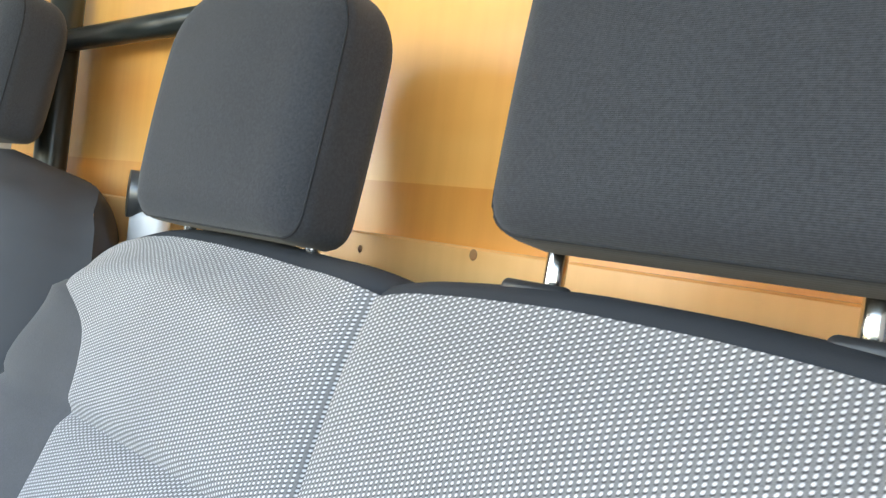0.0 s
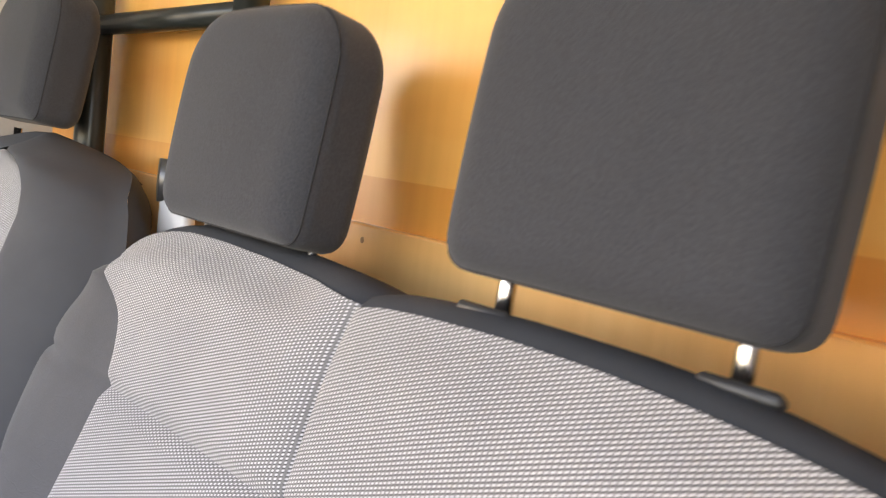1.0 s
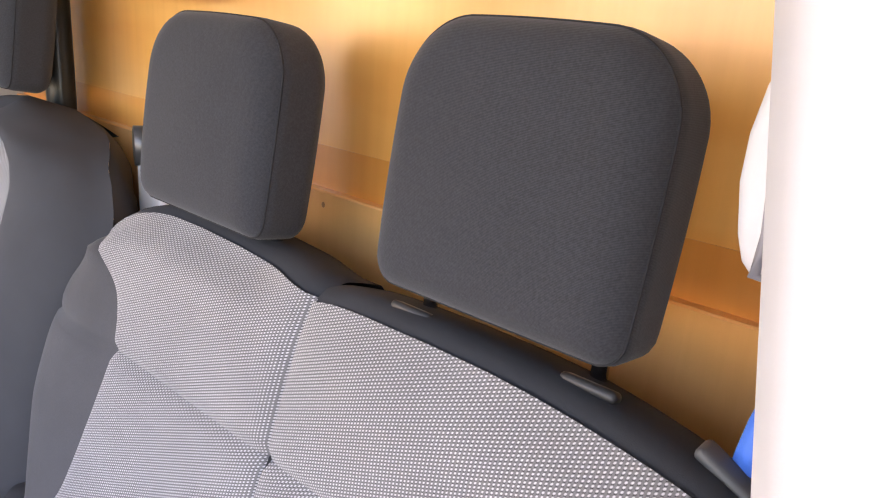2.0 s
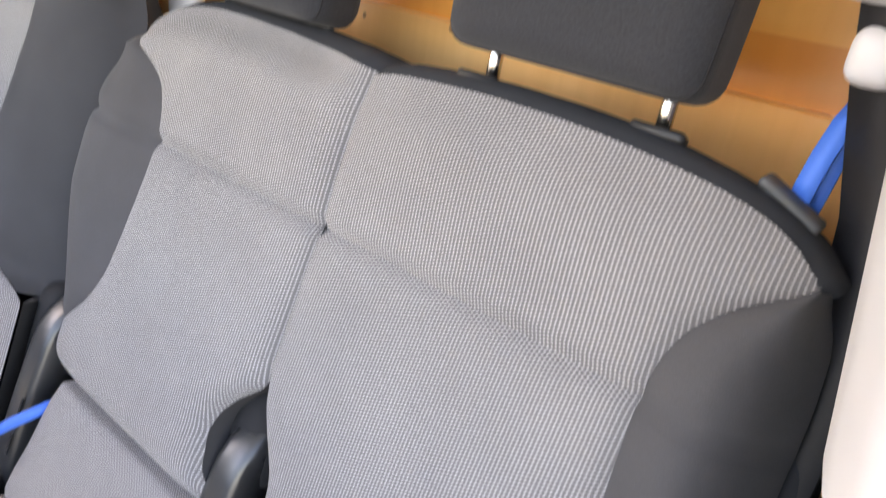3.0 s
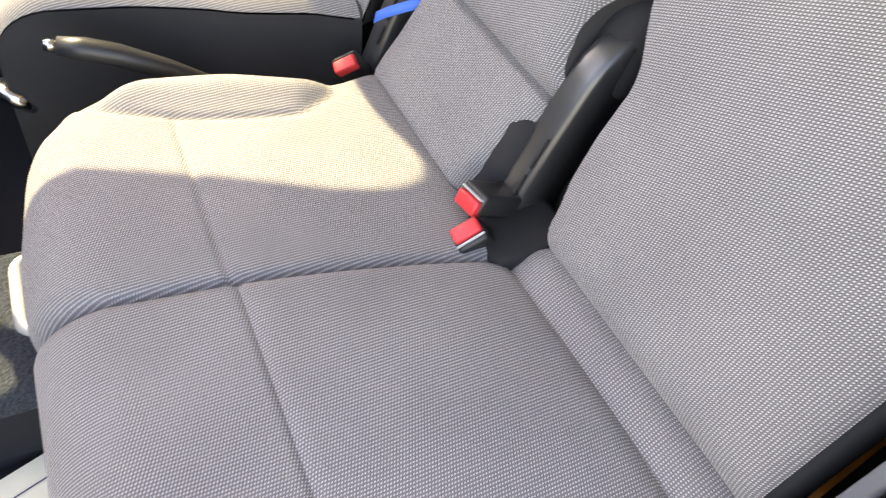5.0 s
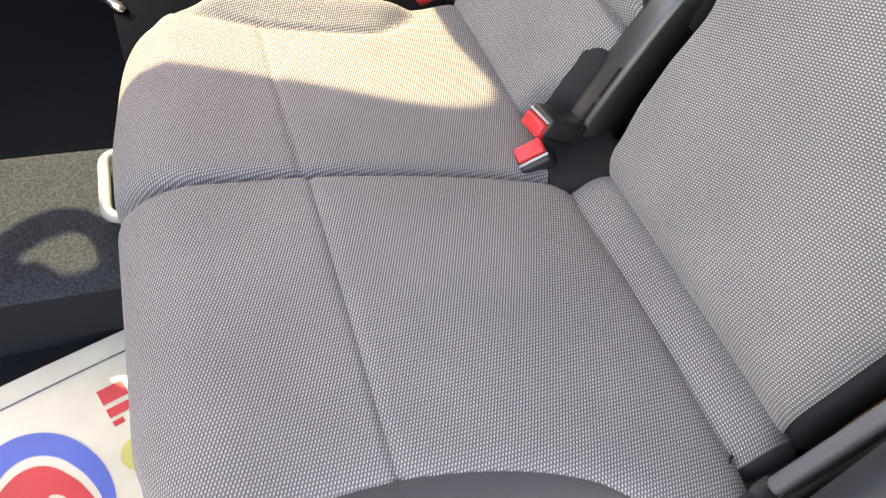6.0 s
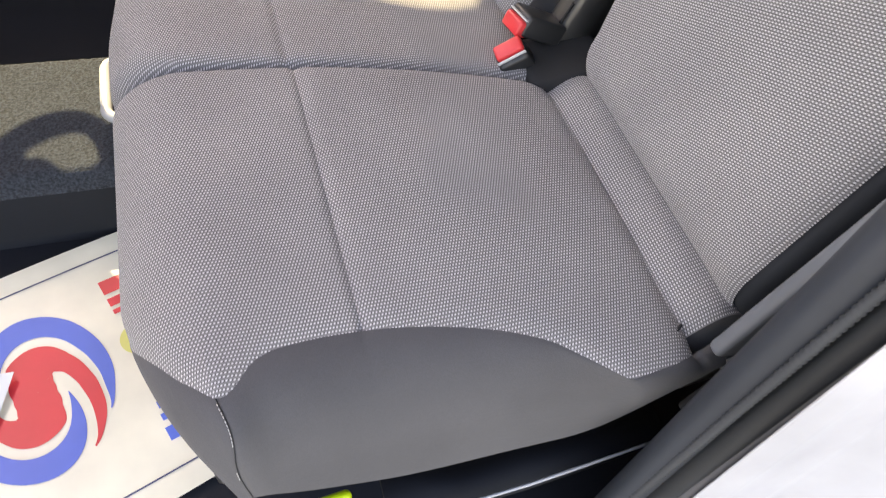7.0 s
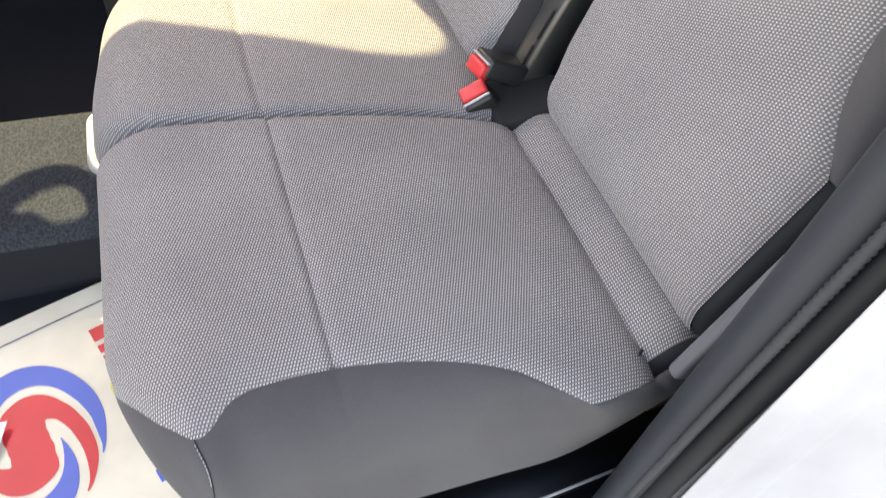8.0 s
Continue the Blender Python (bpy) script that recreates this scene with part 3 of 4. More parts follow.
def cushion_mid(parent):
    RIDGE = [(-0.52, 0.95), (-0.45, 0.83), (-0.42, 0.80), (-0.368, 0.767), (-0.306, 0.737), (-0.238, 0.720), (-0.166, 0.709), (-0.106, 0.745), (-0.08, 0.80), (-0.06, 0.95)]
    nose = [(0.38, 0.808), (0.40, 0.798), (0.43, 0.780), (0.46, 0.765), (0.49, 0.735), (0.52, 0.700), (0.56, 0.665), (0.61, 0.64)]
    far = [(-0.53, 0.66), (-0.507, 0.70), (-0.48, 0.74), (-0.42, 0.80), (-0.35, 0.832), (-0.24, 0.815), (-0.13, 0.775), (-0.1, 0.765), (-0.02, 0.79)]

    def surf(q, u):
        x, z = cushion_line(q)
        ya, yb = table(x, DIV, 0.01), (table(x, far, 0.015) if q < 0.40 else table(q, nose, 0.01))
        y = ya + u * (yb - ya)
        z -= 0.014 * math.exp(-(y - ya) / 0.006)
        ridge = table(x, RIDGE, 0.012)
        on_roll = smooth(ridge - 0.015, ridge + 0.015, y)
        z -= 0.0045 * math.exp(-((x + 0.322) / 0.0036) ** 2) * (1 - 0.85 * on_roll) if z > 0.36 else 0
        z -= 0.010 * math.exp(-(-0.025 - x) / 0.008)
        roll = max(0, yb - ridge)
        k = smooth(0, 0.06, roll) * smooth(-0.50, -0.42, x)
        z += 0.019 * k * smooth(ridge, ridge + 0.5 * roll + 0.012, y) - 0.006 * smooth(0, 0.03, roll) * math.exp(-((y - ridge) / 0.006) ** 2)
        z -= (0.006 + 0.022 * k) * math.exp(-(yb - y) / 0.012)
        if x < -0.43:
            x += (0.009 * smooth(0.04, 0.0, y - ya) ** 2 + 0.012 * smooth(0.58, 0.72, y)) * smooth(-0.43, -0.47, x)
        return x, y, z
    body = sheet("cushion", lambda u, v: surf(0.293 * v, u), 90, 34, cloth, parent, "woven cloth middle cushion with a raised far edge", lambda u, v, p: cushion_plan(0.293 * v, p))
    sheet("front_panel", lambda u, v: surf(0.293 + 0.317 * v, u), 90, 60, cloth, body, "", lambda u, v, p: cushion_plan(0.293 + 0.317 * v, p))
    sheet("side_panel", lambda u, v: (lambda p: (p[0], p[1] + 0.01 * math.sin(math.pi * v), p[2] - 0.12 * v))(surf(0.61 * u, 1.0)), 40, 8, vinyl, body)
    sheet("inner_side", lambda u, v: (lambda p: (p[0], p[1] - 0.016 * math.sin(math.pi / 2 * v), p[2] - 0.09 * v))(surf(0.61 * u, 0.0)), 60, 8, cloth, body, "", lambda u, v, p: cushion_plan(0.61 * u, p - Vector((0, 0.09 * v, 0))))
    part("underside", box((0.44, 0.34, 0.05), (-0.24, 0.63, 0.285), 0.01), black_plastic, body)
    return body


cush_near = cushion_near(bench)
cush_mid = cushion_mid(bench)


def headrest(parent, name, y0, label, x0=0.228, zc=1.125, posts=None, wide=0.214, lean=8, guide_z=1.0015, h=0.198, px_guide=0.214):
    """Padded head restraint on two posts; y0 is its middle."""
    dpt = 0.080
    m = Matrix.Translation((x0, y0, zc)) @ Matrix.Rotation(radians(lean), 4, "Y")

    def rounded(px, pz, hx, hz, r):
        """A point of a rectangle's edge, moved onto the edge with rounded corners."""
        cx, cz = max(-(hx - r), min(hx - r, px)), max(-(hz - r), min(hz - r, pz))
        ox, oz = px - cx, pz - cz
        ln = math.hypot(ox, oz)
        return (cx + ox / ln * r, cz + oz / ln * r) if ln > 1e-9 else (px, pz)

    def form(a, b, c):
        """Depth, width and height from -1 to 1, onto the padded block."""
        m_r = max(abs(b), abs(c), 1e-6)
        rad, dep = m_r, a
        if max(m_r, abs(a)) > 0.999:
            rx, ax = rounded(m_r * 0.10, abs(a) * dpt / 2, 0.10, dpt / 2, 0.026)
            rad, dep = rx / 0.10, math.copysign(ax / (dpt / 2), a)
        y, z = rounded(b / m_r * wide / 2, c / m_r * h / 2, wide / 2, h / 2, 0.052 if c > 0 else 0.018)
        z01 = z / (h / 2)
        y *= 1 - 0.025 * max(0, z01) ** 2 - 0.02 * max(0, -z01) ** 2
        y, z = y * rad, z * rad
        yb, zb = y / (wide / 2), z / (h / 2)
        x = dep * dpt / 2
        x -= 0.010 * (1 - yb * yb) * (1 - zb * zb) * (1 if a < 0 else -0.3)
        z += 0.004 * (1 - yb * yb) * max(0, zb)
        return m @ Vector((x, y, z))

    bm = bmesh.new()
    bmesh.ops.create_cube(bm, size=2)
    bmesh.ops.subdivide_edges(bm, edges=bm.edges[:], cuts=27, use_grid_fill=True)
    for v in bm.verts:
        v.co = form(*v.co)
    ob = part(name, bm, knit, parent, label)
    # seam where the front panel meets the sides
    ring = []
    for k in range(120):
        q = k / 120 * 8
        e = q % 2 - 1
        b, c = ((1, e), (-e, 1), (-1, -e), (e, -1))[int(q // 2)]
        ring.append(form(-0.60, b, c))
    part("seam", tube(ring, 0.0011, 6, True), seam_gap_dark, ob)
    for py in posts:
        part("post", tube([(0.244, py, 0.965), (0.246, py, 1.01), (0.250, py, 1.06)], 0.0062, 14), chrome, ob, "chromed steel post")
        cap = box((0.022, 0.042, 0.008), (0, 0, 0), 0.0038, 3)
        for v in cap.verts:                   # the ends taper
            v.co.x *= 1 - 0.45 * smooth(0.008, 0.021, abs(v.co.y))
        bmesh.ops.transform(cap, matrix=Matrix.Translation((px_guide, py - 0.010, guide_z + 0.001)) @ Matrix.Rotation(radians(24), 4, "Y"), verts=cap.verts)
        part("post_guide", cap, black_plastic, ob, "black plastic guide")
    return ob


hr_near = headrest(bench, "headrest", 0.2625, "dark grey padded headrest", zc=1.124, posts=(0.355, 0.197))
hr_mid = headrest(bench, "headrest", 0.657, "dark grey padded headrest", 0.250, 1.105, posts=(0.735, 0.565), wide=0.232, guide_z=0.986, px_guide=0.247, h=0.206)


def hinge_cover(parent, y0, x0, dz=0.0):
    """Moulded black cover of the backrest hinge, like a tall lever, between two places."""
    prof = [(-0.012, 0.345), (0.000, 0.39), (0.014, 0.435), (0.028, 0.475), (0.042, 0.512), (0.055, 0.545), (0.066, 0.572), (0.076, 0.592),
            (0.090, 0.608), (0.108, 0.620), (0.135, 0.631), (0.165, 0.640)]
    bm = bmesh.new()
    rings = []
    for i, (x, z) in enumerate(prof):
        k = i / (len(prof) - 1)
        w = 0.0225 - 0.003 * k
        deep = 0.060
        t = Vector((prof[min(i + 1, 11)][0] - prof[max(i - 1, 0)][0], prof[min(i + 1, 11)][1] - prof[max(i - 1, 0)][1])).normalized()
        inn = Vector((t.y, -t.x))
        sec = [(-w, 0.008), (-w * 0.82, 0.002), (-w * 0.5, 0.0), (w * 0.55, 0.0), (w * 0.85, 0.0015), (w, 0.006), (w, deep), (-w, deep)]
        rings.append([bm.verts.new((x0 + x + d * (inn.x if i < 9 else 0.0), y0 + q, z + dz + d * (inn.y if i < 9 else -1.0))) for q, d in sec])
    n = len(rings[0])
    for a, b in zip(rings, rings[1:]):
        for k in range(n):
            bm.faces.new((a[k], a[(k + 1) % n], b[(k + 1) % n], b[k]))
    bm.faces.new(rings[0])
    bm.faces.new(rings[-1][::-1])
    ob = part("hinge_cover", bm, satin_black, parent, "satin black moulded hinge cover")
    for zz, ln, xx in ((0.487, 0.042, 0.0310), (0.445, 0.030, 0.0155)):
        part("slot", box((0.003, 0.0035, ln), (x0 + xx, y0 - 0.014, zz + dz), 0.001, 1, Matrix.Rotation(radians(20), 4, "Y")), seam_gap_dark, ob)
    return ob


hinge_cover(bench, 0.476, 0.0)
hinge_cover(bench, 0.848, -0.02, -0.02)


def buckle(at, end, across, label, rim=1, rim_mat=None):
    """Seat belt buckle: end is the way its button faces, across the way its width runs; at is the middle of the button."""
    z = Vector(end).normalized()
    x = (Vector(across) - z * Vector(across).dot(z)).normalized()
    y = z.cross(x)
    ob = empty("belt_buckle")
    ob.matrix_world = Matrix.Translation(at) @ Matrix((x, y, z)).transposed().to_4x4()
    tagged(ob, label, "seat belt buckle", group="belt buckles")
    part("housing", box((0.039, 0.028, 0.066), (0, 0.003 * rim, -0.036), 0.005, 3), black_plastic, ob)
    part("button", box((0.035, 0.0195, 0.018), (0, -0.003 * rim, -0.005), 0.0035, 3), red_plastic, ob, "red press button")
    part("bezel", box((0.037, 0.0020, 0.006), (0, 0.0095 * rim, -0.0018), 0.001, 1), rim_mat or cream, ob, "pale worn rim")
    part("stalk", box((0.024, 0.010, 0.07), (0, 0.004, -0.095), 0.003, 2), black_web, ob)
    return ob


buckle((-0.052, 0.462, 0.440), (-0.89, -0.10, 0.40), (0.10, -1.0, 0.1), "black belt buckle with a red button, propped on the bench")
buckle((-0.066, 0.432, 0.420), (-0.62, -0.25, 0.74), (0.825, -0.12, 0.56), "black belt buckle with a red button, pushed into the seat gap", -1)
buckle((-0.066, 0.818, 0.398), (-0.62, -0.25, 0.74), (0.80, -0.25, 0.45), "black belt buckle with a red button beside the driver seat", 1, satin_black)

# dark pads beside the hinge covers, and near-black blocks that paint the shade in the gap behind the buckles
def pad(name, at, size, r, turn, mat=pad_black):
    return part(name, box(size, at, r, 4, turn), mat, bench)


pad("hinge_pad", (0.037, 0.514, 0.440), (0.068, 0.060, 0.145), 0.03, Matrix.Rotation(radians(20), 4, "Y"))
pad("hinge_pad", (0.128, 0.486, 0.60), (0.06, 0.072, 0.13), 0.03, Matrix.Rotation(radians(18), 4, "Y"))
pad("hinge_pad", (0.085, 0.893, 0.505), (0.07, 0.055, 0.20), 0.025, Matrix.Rotation(radians(18), 4, "Y"))
pad("gap_cover", (0.01, 0.432, 0.385), (0.11, 0.09, 0.05), 0.012, Matrix.Rotation(radians(-8), 4, "Y"), seam_gap_dark)
pad("gap_shade_block", (0.155, 0.468, 0.49), (0.09, 0.10, 0.32), 0.01, Matrix.Rotation(radians(18), 4, "Y"), seam_gap_dark)
part("base_frame", box((0.42, 0.74, 0.19), (-0.20, 0.485, 0.145), 0.015, 2), black_plastic, bench)
# pale tube drawn for the highlight along the plate's edge
part("base_rail", tube([(-0.435, 0.010, 0.220), (-0.34, 0.010, 0.193), (-0.215, 0.010, 0.150), (-0.205, 0.010, 0.149), (-0.137, 0.010, 0.156), (-0.068, 0.010, 0.173), (0.03, 0.010, 0.20)], 0.0019, 8), highlight_grey, bench, "pale line for the highlight along the base plate edge")
part("base_plate", ribbon([(-0.300, 0.036, 0.163), (-0.21, 0.036, 0.135), (-0.137, 0.036, 0.142), (0.03, 0.036, 0.185)], 0.012, 0.052, (0, 0, 1)), floor_black, bench)
bracket = part("pivot_bracket", box((0.13, 0.018, 0.060), (0.045, 0.030, 0.350), 0.008, 3, Matrix.Rotation(radians(-12), 4, "Y")), satin_black, bench, "black pivot bracket")
# pale disc drawn for the bracket's highlight
part("highlight_disc", tube([(0.030, 0.012, 0.357), (0.030, 0.022, 0.357)], 0.011, 14), highlight_grey, bracket, "pale disc for the highlight on the bracket")
part("tear", box((0.014, 0.003, 0.003), (-0.032, 0.048, 0.3965), 0.001, 1, Matrix.Rotation(radians(35), 4, "Z")), seam_gap_dark, cush_near, "small dark tear")
part("recliner_cover", box((0.036, 0.016, 0.215), (0.020, 0.013, 0.512), 0.006, 4, Matrix.Rotation(radians(16), 4, "Y")), recliner_grey, bench, "grey satin plastic recliner cover")
# added black plate in place of the shade between backrest and trim
part("side_shade_plate", box((0.12, 0.010, 0.40), tuple(back_point(0.065, -0.078, 0.009)), 0.004, 2, Matrix.Rotation(LEAN, 4, "Y")), pad_black, bench, "added black plate for the shade beside the backrest")
part("belt_guide", box((0.020, 0.048, 0.009), (0.216, 0.091, 0.984), 0.004, 3, Matrix.Rotation(radians(27), 4, "X")), grey_trim, bench, "grey plastic belt guide")

# ---- driver seat ----
driver = tagged(empty("driver_seat"), "driver seat in grey woven cloth with dark wings, partly in sun", "seat")
DRV = 1.225
D_IN = [(-0.06, 0.325), (0.160, 0.325), (0.170, 0.30), (0.176, 0.25), (0.188, 0.20), (0.210, 0.165), (0.255, 0.145), (0.32, 0.150), (0.42, 0.168), (0.50, 0.180), (0.555, 0.178),
        (0.585, 0.155), (0.608, 0.115), (0.622, 0.06), (0.628, 0.0)]
D_OUT = [(0.165, 0.325), (0.18, 0.338), (0.22, 0.346), (0.30, 0.352), (0.42, 0.352), (0.50, 0.345), (0.56, 0.325), (0.60, 0.295), (0.63, 0.255), (0.652, 0.195), (0.666, 0.12), (0.674, 0.06), (0.678, 0.0)]


def driver_back(parent):
    """Driver's backrest: woven middle with thick plain wings that meet over its top."""
    def w_in(s):
        return table(s, D_IN, 0.003)

    def w_out(s):
        return table(s, D_OUT, 0.004) if s > 0.165 else 0.327

    def fill(w, s):
        wi = w_in(s)
        return 0.020 + 0.012 * (1 - math.exp(-max(0, wi - w) / 0.03)) - 0.006 * math.exp(-((s - 0.40) / 0.008) ** 2)

    for sg in (-1, 1):
        def wing(u, v, sg=sg):
            s = 0.168 + v * (0.678 - 0.168)
            wi, wo = w_in(s), w_out(s)
            w = wi + u * (wo - wi)
            arch = math.sin(math.pi * min(1, 0.12 + u)) ** 0.7 * min(1, (wo - wi) / 0.10) if 0.12 + u < 1 else 0
            low = smooth(0.678, 0.60, s)
            return back_point(s, 0.018 + 0.026 * arch * smooth(0.165, 0.24, s) - 0.060 * u ** 2.2 - 0.050 * (1 - low) ** 1.5, DRV + sg * w)

        def middle(u, v, sg=sg):
            s = -0.03 + v * (0.628 + 0.03)
            w = u * w_in(s)
            return back_point(s, fill(w, s), DRV + sg * w)

        def rim(u, v, sg=sg):
            s = -0.03 + v * (0.678 + 0.03)
            d = (0.018 - 0.060 - 0.050 * (1 - smooth(0.678, 0.60, s)) ** 1.5) if s > 0.168 else 0.018
            return back_point(s - 0.035 * u ** 1.5 * smooth(0.50, 0.66, s), d - 0.09 * u, DRV + sg * (w_out(s) + 0.006 * math.sin(math.pi * u) - 0.090 * u))

        side = sheet("backrest", rim, 6, 70, dark_cloth, parent, "dark grey knit backrest edge")
        sheet("wing", wing, 22, 70, dark_cloth, side, "thick plain dark grey side wing")
        sheet("middle_panel", middle, 24, 110, cloth, side)


driver_back(driver)
headrest(driver, "headrest", DRV + 0.06, "dark grey padded headrest", 0.255, 1.17, (1.21, 1.35), 0.23)


D_SIDE = [(-0.54, 0.20), (-0.45, 0.225), (-0.334, 0.245), (-0.24, 0.275), (-0.20, 0.293), (-0.15, 0.304), (-0.09, 0.312), (-0.05, 0.330), (0.0, 0.345)]


def driver_cushion(parent):
    def top(u, v):
        x, z = cushion_line(0.60 * v)
        half = table(x, D_SIDE, 0.012)
        y = DRV + (2 * u - 1) * half
        e = min(u, 1 - u) * 2 * half
        return x + 0.01, y, z + 0.022 + 0.02 * smooth(0.12, 0.03, e) - 0.02 * math.exp(-e / 0.012)
    ob = sheet("cushion", top, 40, 40, cloth, parent)

    def side(u, v):
        x, z = cushion_line(0.60 * u)
        z += 0.022
        return x + 0.01, DRV - table(x, D_SIDE, 0.012) - 0.02 * math.sin(math.pi * min(1, v * 0.8 + 0.1)), z + (0.10 - z) * v
    sheet("side_panel", side, 40, 10, pad_black, ob, "plain dark cushion side")
    part("base", box((0.44, 0.44, 0.20), (-0.22, DRV, 0.15), 0.02), black_plastic, ob)


driver_cushion(driver)

brake = tagged(empty("handbrake_lever", (-0.3, 0.885, 0.03)), "black handbrake lever with a silver button beside the driver seat", "lever")
for nm, bm, mt, lb in (("grip", tube([(-0.43, 0.900, 0.425), (-0.40, 0.893, 0.421), (-0.36, 0.886, 0.410), (-0.30, 0.878, 0.385), (-0.22, 0.87, 0.34), (-0.15, 0.87, 0.25), (-0.12, 0.87, 0.03)],
                                       [0.013, 0.0155, 0.0155, 0.013, 0.011, 0.011, 0.011], 14), black_plastic, ""),
                       ("button", tube([(-0.445, 0.9025, 0.428), (-0.43, 0.900, 0.425)], 0.008, 12), chrome, "silver press button")):
    ob = part(nm, bm, mt, brake, lb)
    ob.matrix_parent_inverse = Matrix.Translation((0.3, -0.885, -0.03))

slider = tagged(empty("seat_slide_handle", (-0.5, 1.0, 0.03)), "silver seat slide handle at the front of the driver seat", "handle")
ob = part("bar", tube([(-0.485, 1.0, 0.268), (-0.503, 0.997, 0.287), (-0.518, 1.008, 0.296), (-0.522, 1.03, 0.297)], [0.010, 0.013, 0.013, 0.011], 12), chrome, slider)
ob.matrix_parent_inverse = Matrix.Translation((0.5, -1.0, -0.03))

# ---- door pillar ----
pillar = tagged(empty("wall_door_pillar"), "door pillar with dark lower trim, pale upper trim and rubber seal", "pillar", kind="structure")
low_trim = part("lower_trim", prism([(-0.084, -0.036), (-0.077, -0.020), (-0.055, -0.010), (0.06, -0.006), (0.42, -0.006), (0.42, -0.06), (-0.04, -0.066), (-0.070, -0.052)], 0.02, 0.944, 0.007), trim_dark, pillar, "dark grey plastic trim")
for v in low_trim.data.vertices:              # the pillar's edge runs back and inwards as it rises
    if v.co.x < 0.1:
        v.co.x += 0.089 * v.co.z - 0.0235
    v.co.y += 0.030 * (v.co.z - 0.5)
upper = part("upper_trim", prism([(-0.078, -0.045), (-0.072, -0.010), (-0.062, 0.010), (-0.045, 0.026), (-0.015, 0.039), (0.015, 0.0455), (0.05, 0.046), (0.42, 0.02), (0.42, -0.06), (-0.06, -0.062)], 0.944, 1.70, 0.006), cream, pillar, "off-white plastic trim")
for v in upper.data.vertices:                 # leans inwards with the body side
    v.co.y += 0.165 * (v.co.z - 1.16) + 0.0012
part("seal", tube([(-0.080 + 0.089 * z, -0.062, z) for z in np.linspace(0.03, 1.68, 60)], 0.0115, 12), rubber, pillar, "dark ribbed rubber door seal")
part("bead", tube([(-0.0955 + 0.089 * z, -0.0525, z) for z in np.linspace(0.03, 0.944, 300)], [0.0052 if k % 2 else 0.0036 for k in range(300)], 8), bead_rubber, pillar, "grey ribbed edge bead beside the seal")
part("seal_lip", tube([(-0.061 + 0.070 * z, -0.0705, z) for z in np.linspace(0.03, 1.68, 30)], 0.0095, 12), flange_shade, pillar, "white body flange beside the seal, painted grey for shade")
part("body_panel", prism([(-0.050, -0.080), (-0.028, -0.092), (0.02, -0.100), (0.10, -0.16), (0.45, -0.19), (0.45, -0.07), (0.0, -0.068)], -0.25, 1.72, 0.004), white_paint, pillar, "white painted body")
sill = tagged(part("sill", box((1.5, 0.12, 0.18), (-0.80, -0.10, -0.06), 0.02, 3), white_paint), "white painted door sill", "sill", kind="structure")

# ---- belt on the pillar ----
belt = tagged(empty("seat_belt", (0.2, 0.07, 1.1)), "black seat belt with off-white loop cover hanging by the pillar", "seat belt")
MB = Matrix.Translation((-0.2, -0.07, -1.1))
def loop_cover():
    """Shield-shaped moulded cover, rounded towards the front."""
    side = [(0.060, 1.262), (0.085, 1.248), (0.102, 1.229), (0.1125, 1.205), (0.1165, 1.18), (0.1165, 1.155), (0.112, 1.128), (0.107, 1.114), (0.099, 1.106), (0.086, 1.105), (0.055, 1.105), (0.035, 1.112), (0.030, 1.14), (0.032, 1.23)]
    bm = bmesh.new()
    rings = []
    cy, cz = 0.075, 1.18
    for x, k in ((0.235, 1.0), (0.205, 1.0), (0.195, 0.975), (0.189, 0.92), (0.186, 0.80)):
        rings.append([bm.verts.new((x, cy + (y - cy) * k, cz + (z - cz) * k)) for y, z in side])
    for a, b in zip(rings, rings[1:]):
        for q in range(len(side)):
            bm.faces.new((a[q], a[(q + 1) % len(side)], b[(q + 1) % len(side)], b[q]))
    bm.faces.new(rings[0])
    bm.faces.new(rings[-1][::-1])
    return bm


for nm, bm, mt, lb in (("loop_cover", loop_cover(), cream, "off-white plastic loop cover"),
                       ("loop", tube([(0.186, 0.084, 1.160), (0.184, 0.096, 1.154), (0.184, 0.094, 1.135), (0.184, 0.096, 1.113), (0.186, 0.084, 1.112), (0.186, 0.082, 1.135)], 0.0032, 10, True), loop_grey, "grey plastic belt loop"),
                       ("webbing", ribbon([(0.20, 0.076, 1.12), (0.215, 0.066, 1.06), (0.225, 0.046, 0.98), (0.215, 0.035, 0.90), (0.19, 0.03, 0.60), (0.18, 0.03, 0.10)], 0.042, 0.003, (0.5, 1, 0)), black_web, ""),
                       ("lower_cover", box((0.028, 0.032, 0.034), (0.215, 0.074, 1.078), 0.011, 4), cream, "")):
    ob = part(nm, bm, mt, belt, lb)
    ob.matrix_parent_inverse = MB

strap = tagged(part("belt_strap", ribbon([(0.223, 0.089, 0.986), (0.225, 0.088, 0.998), (0.228, 0.086, 1.015), (0.234, 0.082, 1.037), (0.239, 0.079, 1.046), (0.243, 0.078, 1.041), (0.241, 0.080, 1.02), (0.238, 0.083, 0.99), (0.237, 0.085, 0.975)], 0.0135, 0.003, (0.15, 1, 0.1)), blue_web),
               "blue webbing strap looped through the belt guide", "strap")
strap_far = tagged(part("belt_strap", ribbon([(0.040, 0.782, 0.502), (0.015, 0.792, 0.492), (-0.010, 0.806, 0.478), (-0.024, 0.815, 0.466)], 0.016, 0.003, (0.3, 0.3, 1)), blue_web),
                   "blue webbing strap hanging over the hinge cover", "strap")

